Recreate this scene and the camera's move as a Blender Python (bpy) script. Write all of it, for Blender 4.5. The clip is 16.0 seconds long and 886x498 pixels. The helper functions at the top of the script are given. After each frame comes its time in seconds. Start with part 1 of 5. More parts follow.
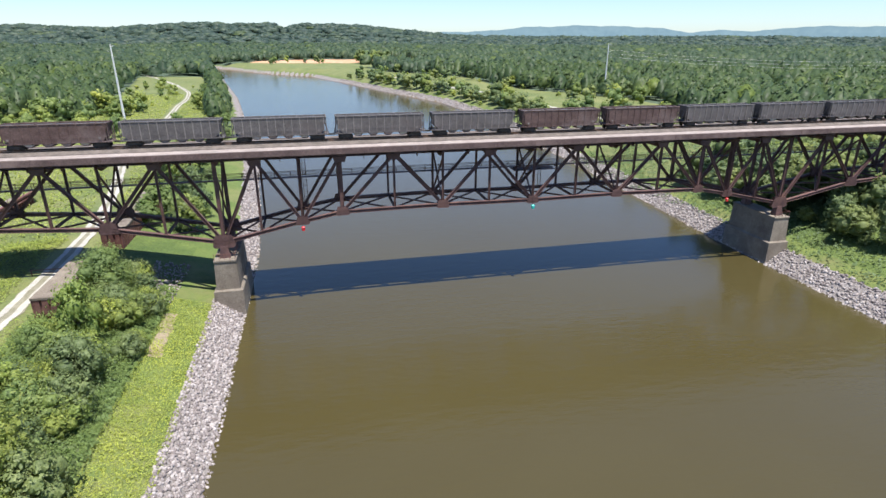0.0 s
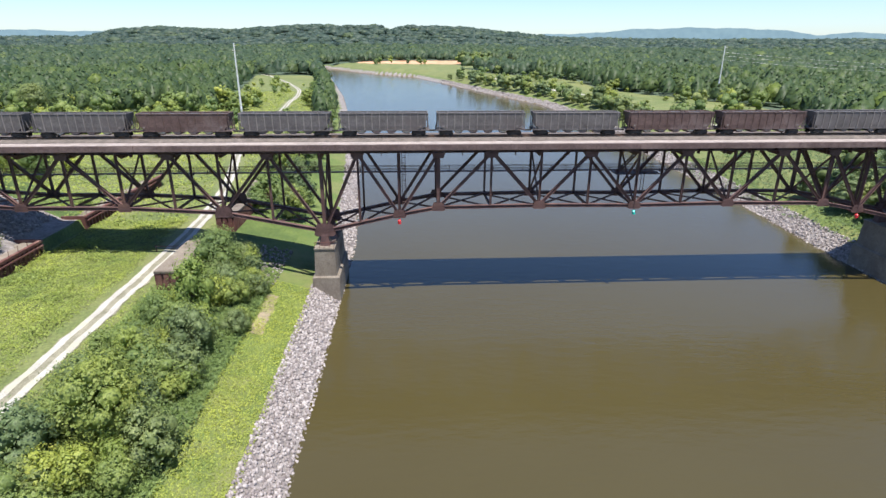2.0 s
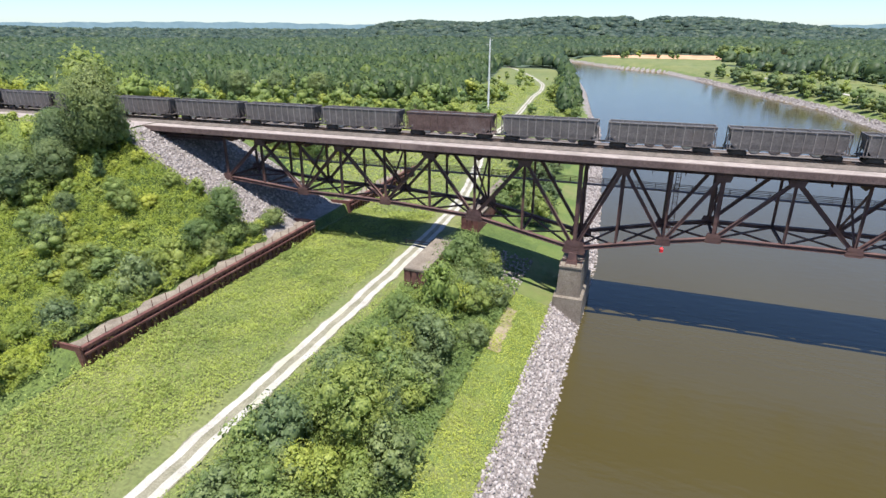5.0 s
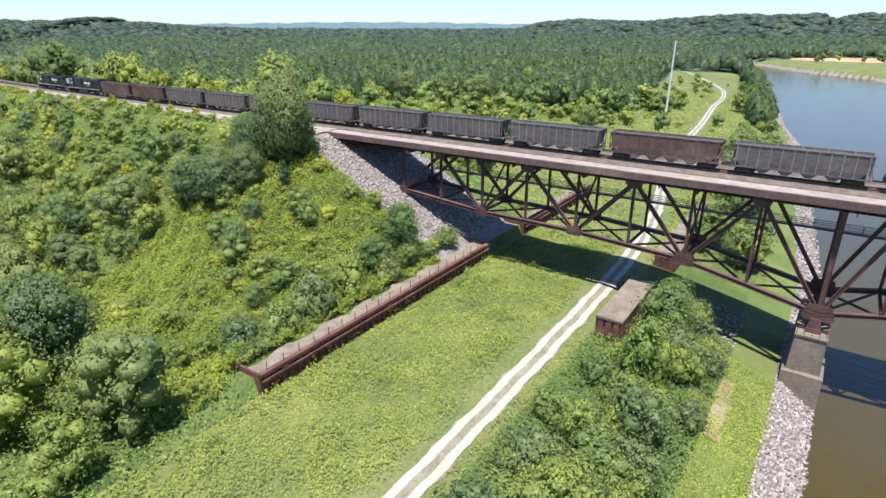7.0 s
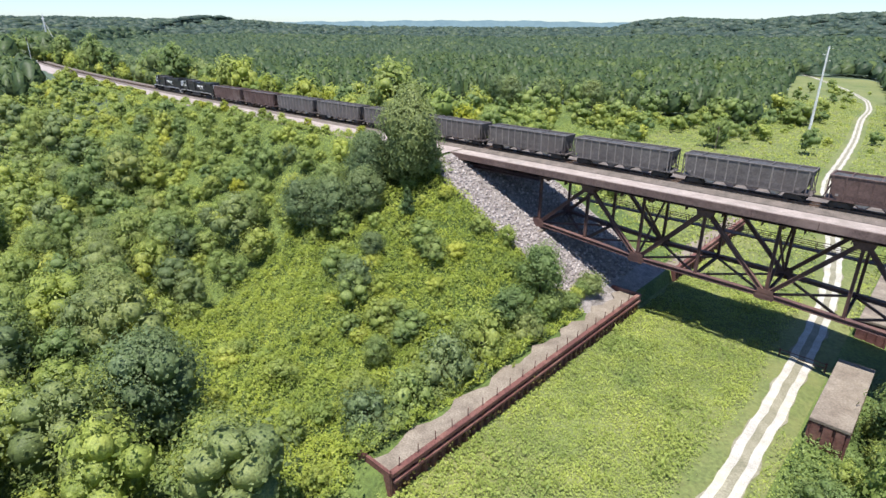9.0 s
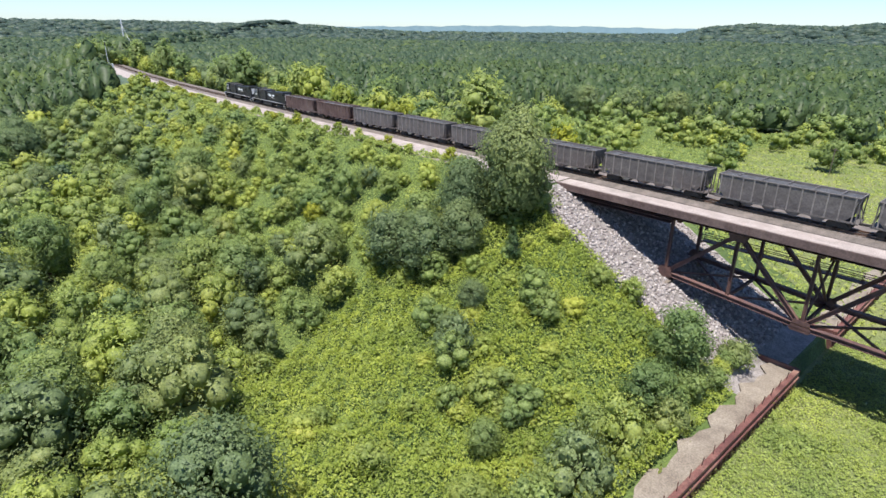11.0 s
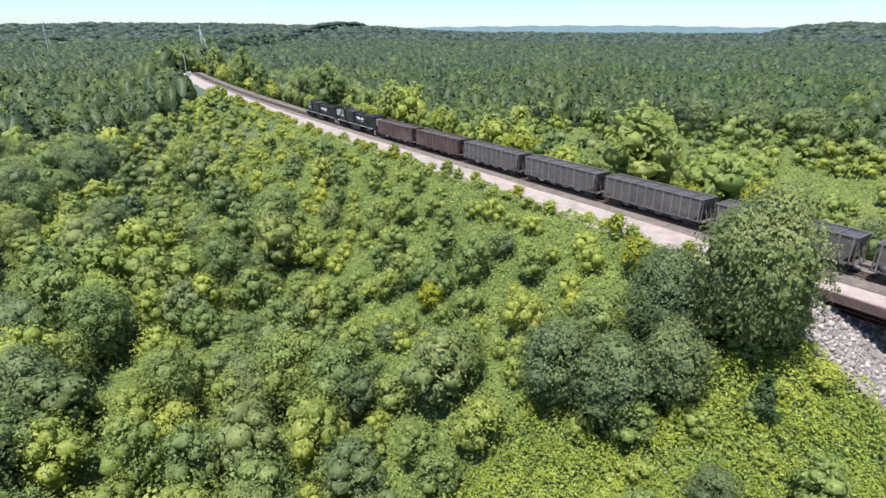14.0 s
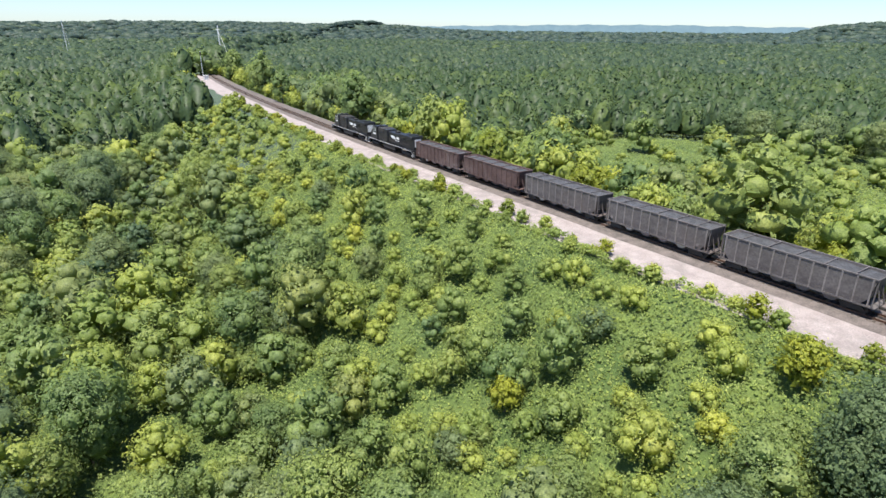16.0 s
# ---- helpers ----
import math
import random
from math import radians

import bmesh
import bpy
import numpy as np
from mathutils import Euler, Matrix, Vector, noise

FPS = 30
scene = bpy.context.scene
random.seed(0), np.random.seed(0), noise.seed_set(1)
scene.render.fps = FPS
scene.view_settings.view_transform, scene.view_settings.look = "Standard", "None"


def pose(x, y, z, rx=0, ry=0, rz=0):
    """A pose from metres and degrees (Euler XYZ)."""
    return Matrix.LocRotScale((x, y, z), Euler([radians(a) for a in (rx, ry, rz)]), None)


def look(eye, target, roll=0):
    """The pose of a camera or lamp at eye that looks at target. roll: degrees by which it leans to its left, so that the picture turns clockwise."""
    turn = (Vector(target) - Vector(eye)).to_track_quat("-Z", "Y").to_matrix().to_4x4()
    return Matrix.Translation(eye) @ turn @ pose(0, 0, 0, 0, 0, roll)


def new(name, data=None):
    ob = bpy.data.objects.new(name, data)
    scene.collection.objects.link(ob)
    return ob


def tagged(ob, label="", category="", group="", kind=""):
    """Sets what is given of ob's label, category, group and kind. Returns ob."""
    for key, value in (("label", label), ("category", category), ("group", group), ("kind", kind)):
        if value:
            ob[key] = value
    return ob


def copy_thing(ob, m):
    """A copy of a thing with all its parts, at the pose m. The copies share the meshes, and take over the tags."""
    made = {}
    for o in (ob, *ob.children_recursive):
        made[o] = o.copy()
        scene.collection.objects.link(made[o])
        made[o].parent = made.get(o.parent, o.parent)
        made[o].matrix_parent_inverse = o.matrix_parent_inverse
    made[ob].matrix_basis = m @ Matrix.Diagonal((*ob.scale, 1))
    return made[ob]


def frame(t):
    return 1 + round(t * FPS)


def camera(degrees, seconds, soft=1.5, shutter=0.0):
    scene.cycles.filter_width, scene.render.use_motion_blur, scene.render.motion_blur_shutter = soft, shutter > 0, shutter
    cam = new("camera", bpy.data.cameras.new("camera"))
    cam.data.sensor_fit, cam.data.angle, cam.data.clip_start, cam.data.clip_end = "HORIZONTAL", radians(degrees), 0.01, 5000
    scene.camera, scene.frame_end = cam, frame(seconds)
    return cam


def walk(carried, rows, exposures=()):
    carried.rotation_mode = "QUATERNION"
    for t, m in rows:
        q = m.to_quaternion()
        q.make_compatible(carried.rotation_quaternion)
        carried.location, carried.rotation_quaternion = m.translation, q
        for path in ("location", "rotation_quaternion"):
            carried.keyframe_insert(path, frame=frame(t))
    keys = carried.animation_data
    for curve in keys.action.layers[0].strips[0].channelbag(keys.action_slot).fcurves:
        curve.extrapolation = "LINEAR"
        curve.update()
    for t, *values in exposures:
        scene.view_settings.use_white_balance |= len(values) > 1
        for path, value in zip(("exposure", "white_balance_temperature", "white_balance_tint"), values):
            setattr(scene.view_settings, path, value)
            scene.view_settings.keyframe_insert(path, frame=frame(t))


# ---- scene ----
cam = camera(76.6, 16.0)
PATH = [
    (0, (-2.02, 1.489, 45.217), (-1.606, 3.315, 44.513), 0.0),
    (0.5, (-2.215, 1.495, 45.144), (-1.868, 3.335, 44.442), 0.1),
    (1, (-1.921, 1.293, 45.075), (-1.66, 3.147, 44.372), 0.1),
    (1.5, (-2.141, 1.42, 44.667), (-1.968, 3.286, 43.967), 0.2),
    (2, (-2.662, 1.676, 44.545), (-2.56, 3.547, 43.847), 0.2),
    (2.5, (-3.28, 2.234, 44.558), (-3.246, 4.108, 43.861), 0.3),
    (3, (-4.136, 3.101, 44.765), (-4.221, 4.972, 44.064), 0.2),
    (3.5, (-4.263, 4.527, 45.248), (-4.51, 6.38, 44.538), -0.1),
    (4, (-5.492, 6.018, 45.38), (-5.88, 7.845, 44.665), -0.0),
    (6.5, (-18.128, 14.743, 46.559), (-19.081, 16.343, 45.831), 0.0),
    (7, (-21.738, 16.461, 46.822), (-22.795, 17.996, 46.096), -0.0),
    (7.5, (-25.444, 18.291, 47.081), (-26.599, 19.754, 46.355), -0.1),
    (8, (-29.563, 19.871, 47.523), (-30.751, 21.306, 46.795), -0.0),
    (8.5, (-33.9, 21.296, 47.998), (-35.125, 22.697, 47.267), 0.1),
    (9, (-38.269, 22.778, 48.368), (-39.537, 24.14, 47.636), 0.2),
    (11.5, (-57.742, 28.572, 49.538), (-59.154, 29.792, 48.82), 0.5),
    (12, (-62.391, 29.836, 50.261), (-63.818, 31.037, 49.54), 0.4),
    (12.5, (-67.116, 31.015, 50.807), (-68.566, 32.188, 50.085), 0.3),
    (13, (-71.941, 32.269, 51.247), (-73.424, 33.401, 50.526), 0.3),
    (13.5, (-76.918, 33.41, 51.683), (-78.423, 34.511, 50.962), 0.2),
    (14, (-81.859, 34.708, 52.013), (-83.379, 35.79, 51.294), 0.2),
    (14.5, (-86.664, 35.935, 52.535), (-88.193, 37.003, 51.813), 0.3),
    (15, (-91.446, 37.186, 53.007), (-92.982, 38.244, 52.284), 0.4),
    (15.5, (-96.373, 38.578, 53.361), (-97.914, 39.629, 52.638), 0.4),
    (16, (-100.918, 39.839, 54.0), (-102.465, 40.881, 53.276), 0.4),
]
walk(cam, [(t, look(eye, target, roll)) for t, eye, target, roll in PATH])

# ---- world, sun, exposure ----
scene.view_settings.exposure = 0.9
SUN_ELEV, SUN_TURN = radians(74), radians(156)
world = bpy.data.worlds.new("world")
scene.world = world
world.use_nodes = True
wn = world.node_tree
sky = wn.nodes.new("ShaderNodeTexSky")
sky.sky_type, sky.sun_disc = "NISHITA", False
sky.sun_elevation, sky.sun_rotation = SUN_ELEV, SUN_TURN
sky.air_density, sky.dust_density, sky.ozone_density = 1.0, 0.25, 4.0
tint = wn.nodes.new("ShaderNodeMix")
tint.data_type, tint.blend_type = "RGBA", "MULTIPLY"
tint.inputs[0].default_value = 1.0
tint.inputs[7].default_value = (0.82, 0.93, 1.12, 1)
wn.links.new(sky.outputs[0], tint.inputs[6])
wn.links.new(tint.outputs[2], wn.nodes["Background"].inputs[0])
wn.nodes["Background"].inputs[1].default_value = 0.092
sun = new("sun", bpy.data.lights.new("sun", "SUN"))
sun.data.energy, sun.data.angle, sun.data.color = 5.0, radians(0.55), (1.0, 0.965, 0.9)
sun.matrix_world = look((11.5, -26.5, 100), (0, 0, 0))


# ---- materials ----
def shader(name, rough=0.8, metal=0.0):
    m = bpy.data.materials.new(name)
    m.use_nodes = True
    b = m.node_tree.nodes["Principled BSDF"]
    b.inputs["Roughness"].default_value = rough
    b.inputs["Metallic"].default_value = metal
    return m, m.node_tree, b


def noise_tex(nt, scale, detail=4.0, rough=0.6, coords="Object"):
    tc = nt.nodes.new("ShaderNodeTexCoord")
    n = nt.nodes.new("ShaderNodeTexNoise")
    n.inputs["Scale"].default_value = scale
    n.inputs["Detail"].default_value = detail
    n.inputs["Roughness"].default_value = rough
    nt.links.new(tc.outputs[coords], n.inputs["Vector"])
    return n.outputs["Fac"]


def ramp(nt, fac, stops):
    r = nt.nodes.new("ShaderNodeValToRGB")
    while len(r.color_ramp.elements) < len(stops):
        r.color_ramp.elements.new(0.5)
    for e, (p, c) in zip(r.color_ramp.elements, stops):
        e.position, e.color = p, (*c, 1)
    nt.links.new(fac, r.inputs[0])
    return r.outputs[0]


def blend(nt, fac, a, b, mode="MIX"):
    m = nt.nodes.new("ShaderNodeMix")
    m.data_type, m.blend_type = "RGBA", mode
    for value, socket in ((fac, m.inputs[0]), (a, m.inputs[6]), (b, m.inputs[7])):
        if isinstance(value, bpy.types.NodeSocket):
            nt.links.new(value, socket)
        else:
            socket.default_value = value if isinstance(value, float) else (*value, 1)
    return m.outputs[2]


def bump(nt, bsdf, fac, strength=0.4, distance=0.05):
    b = nt.nodes.new("ShaderNodeBump")
    b.inputs["Strength"].default_value, b.inputs["Distance"].default_value = strength, distance
    nt.links.new(fac, b.inputs["Height"])
    nt.links.new(b.outputs[0], bsdf.inputs["Normal"])


def mottled(name, a, b, scale, rough=0.85, metal=0.0, fine=8.0, relief=0.3, depth=0.05, stain=None):
    """Two colours mixed by coarse noise, varied by fine noise, with relief."""
    m, nt, p = shader(name, rough, metal)
    coarse, grain = noise_tex(nt, scale), noise_tex(nt, scale * fine, 6.0)
    c = ramp(nt, coarse, [(0.35, a), (0.65, b)])
    g = ramp(nt, grain, [(0.3, (0.62, 0.62, 0.62)), (0.7, (1.3, 1.3, 1.3))])
    c = blend(nt, 1.0, c, g, "MULTIPLY")
    if stain:
        c = blend(nt, ramp(nt, noise_tex(nt, scale * 0.4, 8.0, 0.75), [(0.5, (0, 0, 0)), (0.68, (1, 1, 1))]), c, stain)
    nt.links.new(c, p.inputs["Base Color"])
    bump(nt, p, grain, relief, depth)
    return m


def leaves(name, dark, mid, light, shine=0.5, woods=False, leaf=5.5, gaps=True):
    """Foliage: a colour for each leaf clump, shifted plant by plant, broken up by single leaves and gaps."""
    m, nt, p = shader(name, shine)
    g = nt.nodes.new("ShaderNodeNewGeometry")
    c = ramp(nt, g.outputs["Random Per Island"], [(0.0, dark), (0.5, mid), (1.0, light)])
    if woods:
        plant_tone = nt.nodes.new("ShaderNodeAttribute")
        plant_tone.attribute_name = "tone"
        shift = plant_tone.outputs["Fac"]
        tree = ramp(nt, shift, [(0.0, (0.7, 0.78, 0.86)), (0.45, (0.95, 0.97, 1.0)), (0.8, (1.2, 1.15, 0.98)), (1.0, (1.65, 1.5, 0.95))])
    else:
        o = nt.nodes.new("ShaderNodeObjectInfo")
        tree = ramp(nt, o.outputs["Random"], [(0.0, (0.72, 0.8, 0.85)), (0.5, (1.0, 1.0, 1.0)), (1.0, (1.25, 1.15, 0.92))])
        plant_tone = nt.nodes.new("ShaderNodeAttribute")
        plant_tone.attribute_name = "tone"
        tone = ramp(nt, plant_tone.outputs["Fac"], [(0.0, (1.0, 1.0, 1.0)), (0.02, (0.8, 0.86, 0.92)), (0.5, (1.0, 1.0, 1.0)), (1.0, (1.25, 1.15, 0.95))])
        tree = blend(nt, 1.0, tree, tone, "MULTIPLY")
    c = blend(nt, 1.0, c, tree, "MULTIPLY")
    patch = ramp(nt, noise_tex(nt, 0.16, 4.0), [(0.3, (0.74, 0.8, 0.82)), (0.7, (1.22, 1.16, 1.0))])
    c = blend(nt, 1.0, c, patch, "MULTIPLY")
    fine = noise_tex(nt, 0.9 if woods else leaf, 3.0 if woods else 2.0, 0.6)
    c = blend(nt, 1.0, c, ramp(nt, fine, [(0.32, (0.72, 0.74, 0.74)), (0.62, (1.3, 1.26, 1.2))]), "MULTIPLY")
    nt.links.new(c, p.inputs["Base Color"])
    p.inputs["Specular IOR Level"].default_value = 0.3
    if not woods:
        bump(nt, p, fine, 0.5, 0.15)
    t = nt.nodes.new("ShaderNodeBsdfTranslucent")
    nt.links.new(c, t.inputs["Color"])
    mix = nt.nodes.new("ShaderNodeMixShader")
    mix.inputs[0].default_value = 0.5
    nt.links.new(p.outputs[0], mix.inputs[1])
    nt.links.new(t.outputs[0], mix.inputs[2])
    out = mix
    if gaps and not woods:
        # gaps between the leaves of a clump
        gap = nt.nodes.new("ShaderNodeMath")
        gap.operation = "GREATER_THAN"
        gap.inputs[1].default_value = 0.4
        nt.links.new(noise_tex(nt, leaf * 0.8, 1.0, 0.5), gap.inputs[0])
        clear = nt.nodes.new("ShaderNodeBsdfTransparent")
        out = nt.nodes.new("ShaderNodeMixShader")
        nt.links.new(gap.outputs[0], out.inputs[0])
        nt.links.new(clear.outputs[0], out.inputs[1])
        nt.links.new(mix.outputs[0], out.inputs[2])
    nt.links.new(out.outputs[0], nt.nodes["Material Output"].inputs["Surface"])
    return m


CORE = {}


def foliage(name, *tones):
    """A leaf material with gaps, and the closed one of the leaf mass inside the crown."""
    m = leaves(name, *tones)
    CORE[m.name] = leaves(name + "_mass", *tones, gaps=False)
    return m


LEAF_DARK = foliage("leaf_dark", (0.140, 0.189, 0.087), (0.185, 0.242, 0.111), (0.247, 0.305, 0.149))
LEAF_MID = foliage("leaf_mid", (0.180, 0.242, 0.082), (0.229, 0.300, 0.105), (0.297, 0.363, 0.139))
LEAF_LIGHT = foliage("leaf_light", (0.247, 0.308, 0.082), (0.308, 0.373, 0.102), (0.384, 0.437, 0.134))
LEAF_VINE = foliage("leaf_vine", (0.215, 0.282, 0.056), (0.268, 0.338, 0.072), (0.336, 0.392, 0.1))
LEAF_YELLOW = foliage("leaf_yellow", (0.213, 0.247, 0.040), (0.287, 0.328, 0.048), (0.374, 0.397, 0.069))
LEAF_PINE = foliage("leaf_pine", (0.052, 0.098, 0.048), (0.069, 0.124, 0.060), (0.103, 0.161, 0.076))
LEAF_DRY = leaves("leaf_dry", (0.16, 0.115, 0.04), (0.24, 0.19, 0.06), (0.34, 0.28, 0.11))
FOREST = leaves("forest_leaf", (0.072, 0.115, 0.05), (0.088, 0.134, 0.058), (0.11, 0.158, 0.072), woods=True)
# The next two are bluer than FOREST: aerial haze mixed into the leaf colours.
FOREST_HILL_HAZE = leaves("hill_forest_haze_leaf", (0.072, 0.11, 0.092), (0.084, 0.125, 0.104), (0.096, 0.14, 0.116), woods=True)
FOREST_FAR_HAZE = leaves("far_forest_haze_leaf", (0.072, 0.112, 0.064), (0.084, 0.128, 0.074), (0.1, 0.146, 0.085), woods=True)
BARK = mottled("bark", (0.09, 0.07, 0.05), (0.16, 0.13, 0.1), 3.0, relief=0.8)
MEADOW = mottled("meadow", (0.095, 0.125, 0.033), (0.15, 0.165, 0.055), 0.08, fine=25, relief=1.0, depth=0.25, stain=(0.17, 0.17, 0.06))
LAWN = mottled("mown_grass", (0.075, 0.115, 0.022), (0.125, 0.155, 0.035), 0.15, fine=30, relief=0.8, depth=0.1, stain=(0.15, 0.145, 0.055))
UNDERGROWTH = mottled("undergrowth", (0.06, 0.1, 0.02), (0.12, 0.165, 0.035), 0.12, fine=20, relief=1.0, depth=0.5)
FOREST_FLOOR = mottled("forest_floor", (0.05, 0.078, 0.048), (0.068, 0.1, 0.06), 0.03, fine=12, relief=1.0, depth=1.0)
STONE_BED = mottled("stone_bed", (0.16, 0.14, 0.13), (0.28, 0.25, 0.24), 0.8, fine=8, relief=1.0, depth=0.2)
MUD = mottled("river_bed", (0.1, 0.07, 0.03), (0.14, 0.1, 0.05), 0.3)
CLAY = mottled("clay", (0.42, 0.2, 0.1), (0.55, 0.36, 0.22), 0.05, fine=10)
GRAVEL = mottled("white_gravel", (0.32, 0.3, 0.265), (0.43, 0.405, 0.365), 0.5, fine=20, relief=0.6, stain=(0.36, 0.34, 0.25))
BALLAST = mottled("ballast", (0.265, 0.22, 0.205), (0.35, 0.3, 0.28), 0.6, fine=14, relief=1.0, depth=0.08, stain=(0.2, 0.175, 0.16))
BALLAST_DARK = mottled("dark_ballast", (0.09, 0.075, 0.065), (0.16, 0.13, 0.115), 0.8, fine=12, relief=1.0, depth=0.08)
CONCRETE = mottled("concrete", (0.155, 0.125, 0.098), (0.225, 0.19, 0.152), 0.35, fine=16, relief=0.3, stain=(0.09, 0.068, 0.054))
SLAB = mottled("slab_concrete", (0.2, 0.155, 0.14), (0.28, 0.225, 0.205), 0.4, fine=16, relief=0.3, stain=(0.13, 0.095, 0.085))
STEEL = mottled("weathering_steel", (0.07, 0.036, 0.034), (0.11, 0.058, 0.052), 0.5, rough=0.72, fine=14, relief=0.25, depth=0.02, stain=(0.15, 0.078, 0.062))
PILE = mottled("sheet_pile_steel", (0.085, 0.03, 0.026), (0.14, 0.055, 0.045), 0.4, rough=0.85, fine=12, relief=0.4, stain=(0.22, 0.12, 0.09))
RAIL_STEEL = mottled("rail_steel", (0.17, 0.1, 0.07), (0.22, 0.14, 0.1), 0.7, rough=0.5, metal=0.6)
TIE_WOOD = mottled("tie_wood", (0.05, 0.038, 0.03), (0.09, 0.07, 0.055), 2.0, relief=0.6)
LOCO_BLACK = mottled("locomotive_black", (0.012, 0.012, 0.014), (0.022, 0.022, 0.024), 0.6, rough=0.42, fine=10, relief=0.05)
TRUCK_BLACK = mottled("grimy_black", (0.02, 0.018, 0.016), (0.04, 0.035, 0.03), 1.5, rough=0.8)
CAR_BROWN = mottled("hopper_brown", (0.075, 0.042, 0.036), (0.12, 0.075, 0.065), 0.5, rough=0.65, fine=10, relief=0.15, stain=(0.16, 0.12, 0.11))
# Paler than the body: light caught by ribs, put into colour; also for placards.
CAR_LIT_PALE = mottled("hopper_lit_rib_pale_panel", (0.17, 0.15, 0.14), (0.24, 0.215, 0.2), 0.5, rough=0.75, fine=10, relief=0.15, stain=(0.1, 0.08, 0.075))
CAR_GREY = mottled("hopper_grey", (0.085, 0.075, 0.072), (0.125, 0.112, 0.108), 0.5, rough=0.65, fine=10, relief=0.15, stain=(0.1, 0.08, 0.075))
COAL = mottled("coal", (0.045, 0.045, 0.048), (0.09, 0.09, 0.095), 1.5, rough=0.7, fine=10, relief=1.0, depth=0.15)
WHITE = mottled("white_paint", (0.62, 0.62, 0.6), (0.75, 0.75, 0.73), 2.0, rough=0.5, relief=0.05)
POLE = mottled("pole_galvanised", (0.55, 0.55, 0.53), (0.7, 0.7, 0.68), 0.6, rough=0.55, relief=0.1)
RED = mottled("red_lamp", (0.55, 0.02, 0.03), (0.65, 0.03, 0.04), 3.0, rough=0.35, relief=0.02)
GREEN = mottled("green_lamp", (0.0, 0.4, 0.35), (0.0, 0.5, 0.42), 3.0, rough=0.35, relief=0.02)
STONE, nt, p = shader("riprap_stone", 0.9)
info = nt.nodes.new("ShaderNodeNewGeometry")
oi = nt.nodes.new("ShaderNodeObjectInfo")
mathn = nt.nodes.new("ShaderNodeMath")
mathn.operation = "ADD"
nt.links.new(info.outputs["Random Per Island"], mathn.inputs[0])
nt.links.new(oi.outputs["Random"], mathn.inputs[1])
frac = nt.nodes.new("ShaderNodeMath")
frac.operation = "FRACT"
nt.links.new(mathn.outputs[0], frac.inputs[0])
c = ramp(nt, frac.outputs[0], [(0.0, (0.15, 0.125, 0.12)), (0.5, (0.26, 0.225, 0.215)), (1.0, (0.4, 0.36, 0.345))])
c = blend(nt, 1.0, c, ramp(nt, noise_tex(nt, 4.0), [(0.3, (0.7, 0.7, 0.7)), (0.7, (1.2, 1.2, 1.2))]), "MULTIPLY")
nt.links.new(c, p.inputs["Base Color"])
WATER, nt, p = shader("river_water", 0.16)
c = ramp(nt, noise_tex(nt, 0.012, 4.0), [(0.3, (0.052, 0.041, 0.0135)), (0.7, (0.06, 0.049, 0.019))])
nt.links.new(c, p.inputs["Base Color"])
p.inputs["IOR"].default_value = 1.5
tc = nt.nodes.new("ShaderNodeTexCoord")
mp = nt.nodes.new("ShaderNodeMapping")
mp.inputs["Scale"].default_value = (0.35, 0.9, 1)
mp.inputs["Rotation"].default_value = (0, 0, 0.5)
nt.links.new(tc.outputs["Object"], mp.inputs["Vector"])
wv = nt.nodes.new("ShaderNodeTexNoise")
wv.inputs["Scale"].default_value, wv.inputs["Detail"].default_value = 0.9, 5.0
nt.links.new(mp.outputs[0], wv.inputs["Vector"])
bump(nt, p, wv.outputs["Fac"], 0.5, 0.12)
GLASS, nt, p = shader("dark_cab_glass", 0.08)
p.inputs["Base Color"].default_value = (0.05, 0.06, 0.07, 1)
# The blue haze of distance is put into the ridge's base colour.
RIDGE, nt, p = shader("distant_ridge_haze", 1.0)
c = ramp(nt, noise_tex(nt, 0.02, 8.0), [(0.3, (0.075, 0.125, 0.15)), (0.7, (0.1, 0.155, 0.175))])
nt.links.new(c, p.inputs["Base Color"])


# ---- mesh helpers ----
def mesh_of(name, bm, material):
    me = bpy.data.meshes.new(name)
    bm.to_mesh(me)
    bm.free()
    for m in material if isinstance(material, (list, tuple)) else [material]:
        me.materials.append(m)
    return me


def part(name, bm, material, parent, label=""):
    ob = new(name, bm if isinstance(bm, bpy.types.Mesh) else mesh_of(name, bm, material))
    ob.parent = parent
    return tagged(ob, label) if label else ob


def thing(name, label, category, group="", at=(0, 0, 0)):
    ob = new(name)
    ob.location = at
    ob.empty_display_size = 0.2
    return tagged(ob, label, category, group)


def solid(name, bm, material, label, category, group="", kind=""):
    return tagged(new(name, mesh_of(name, bm, material)), label, category, group, kind)


def block(bm, x0, x1, y0, y1, z0, z1, bevel=0.0):
    r = bmesh.ops.create_cube(bm, size=1.0)
    for v in r["verts"]:
        v.co = Vector((x0 + (v.co.x + 0.5) * (x1 - x0), y0 + (v.co.y + 0.5) * (y1 - y0), z0 + (v.co.z + 0.5) * (z1 - z0)))
    if bevel:
        edges = list({e for v in r["verts"] for e in v.link_edges})
        bmesh.ops.bevel(bm, geom=edges, offset=bevel, segments=1, affect="EDGES")
    return bm


def box(x0, x1, y0, y1, z0, z1, bevel=0.0):
    return block(bmesh.new(), x0, x1, y0, y1, z0, z1, bevel)


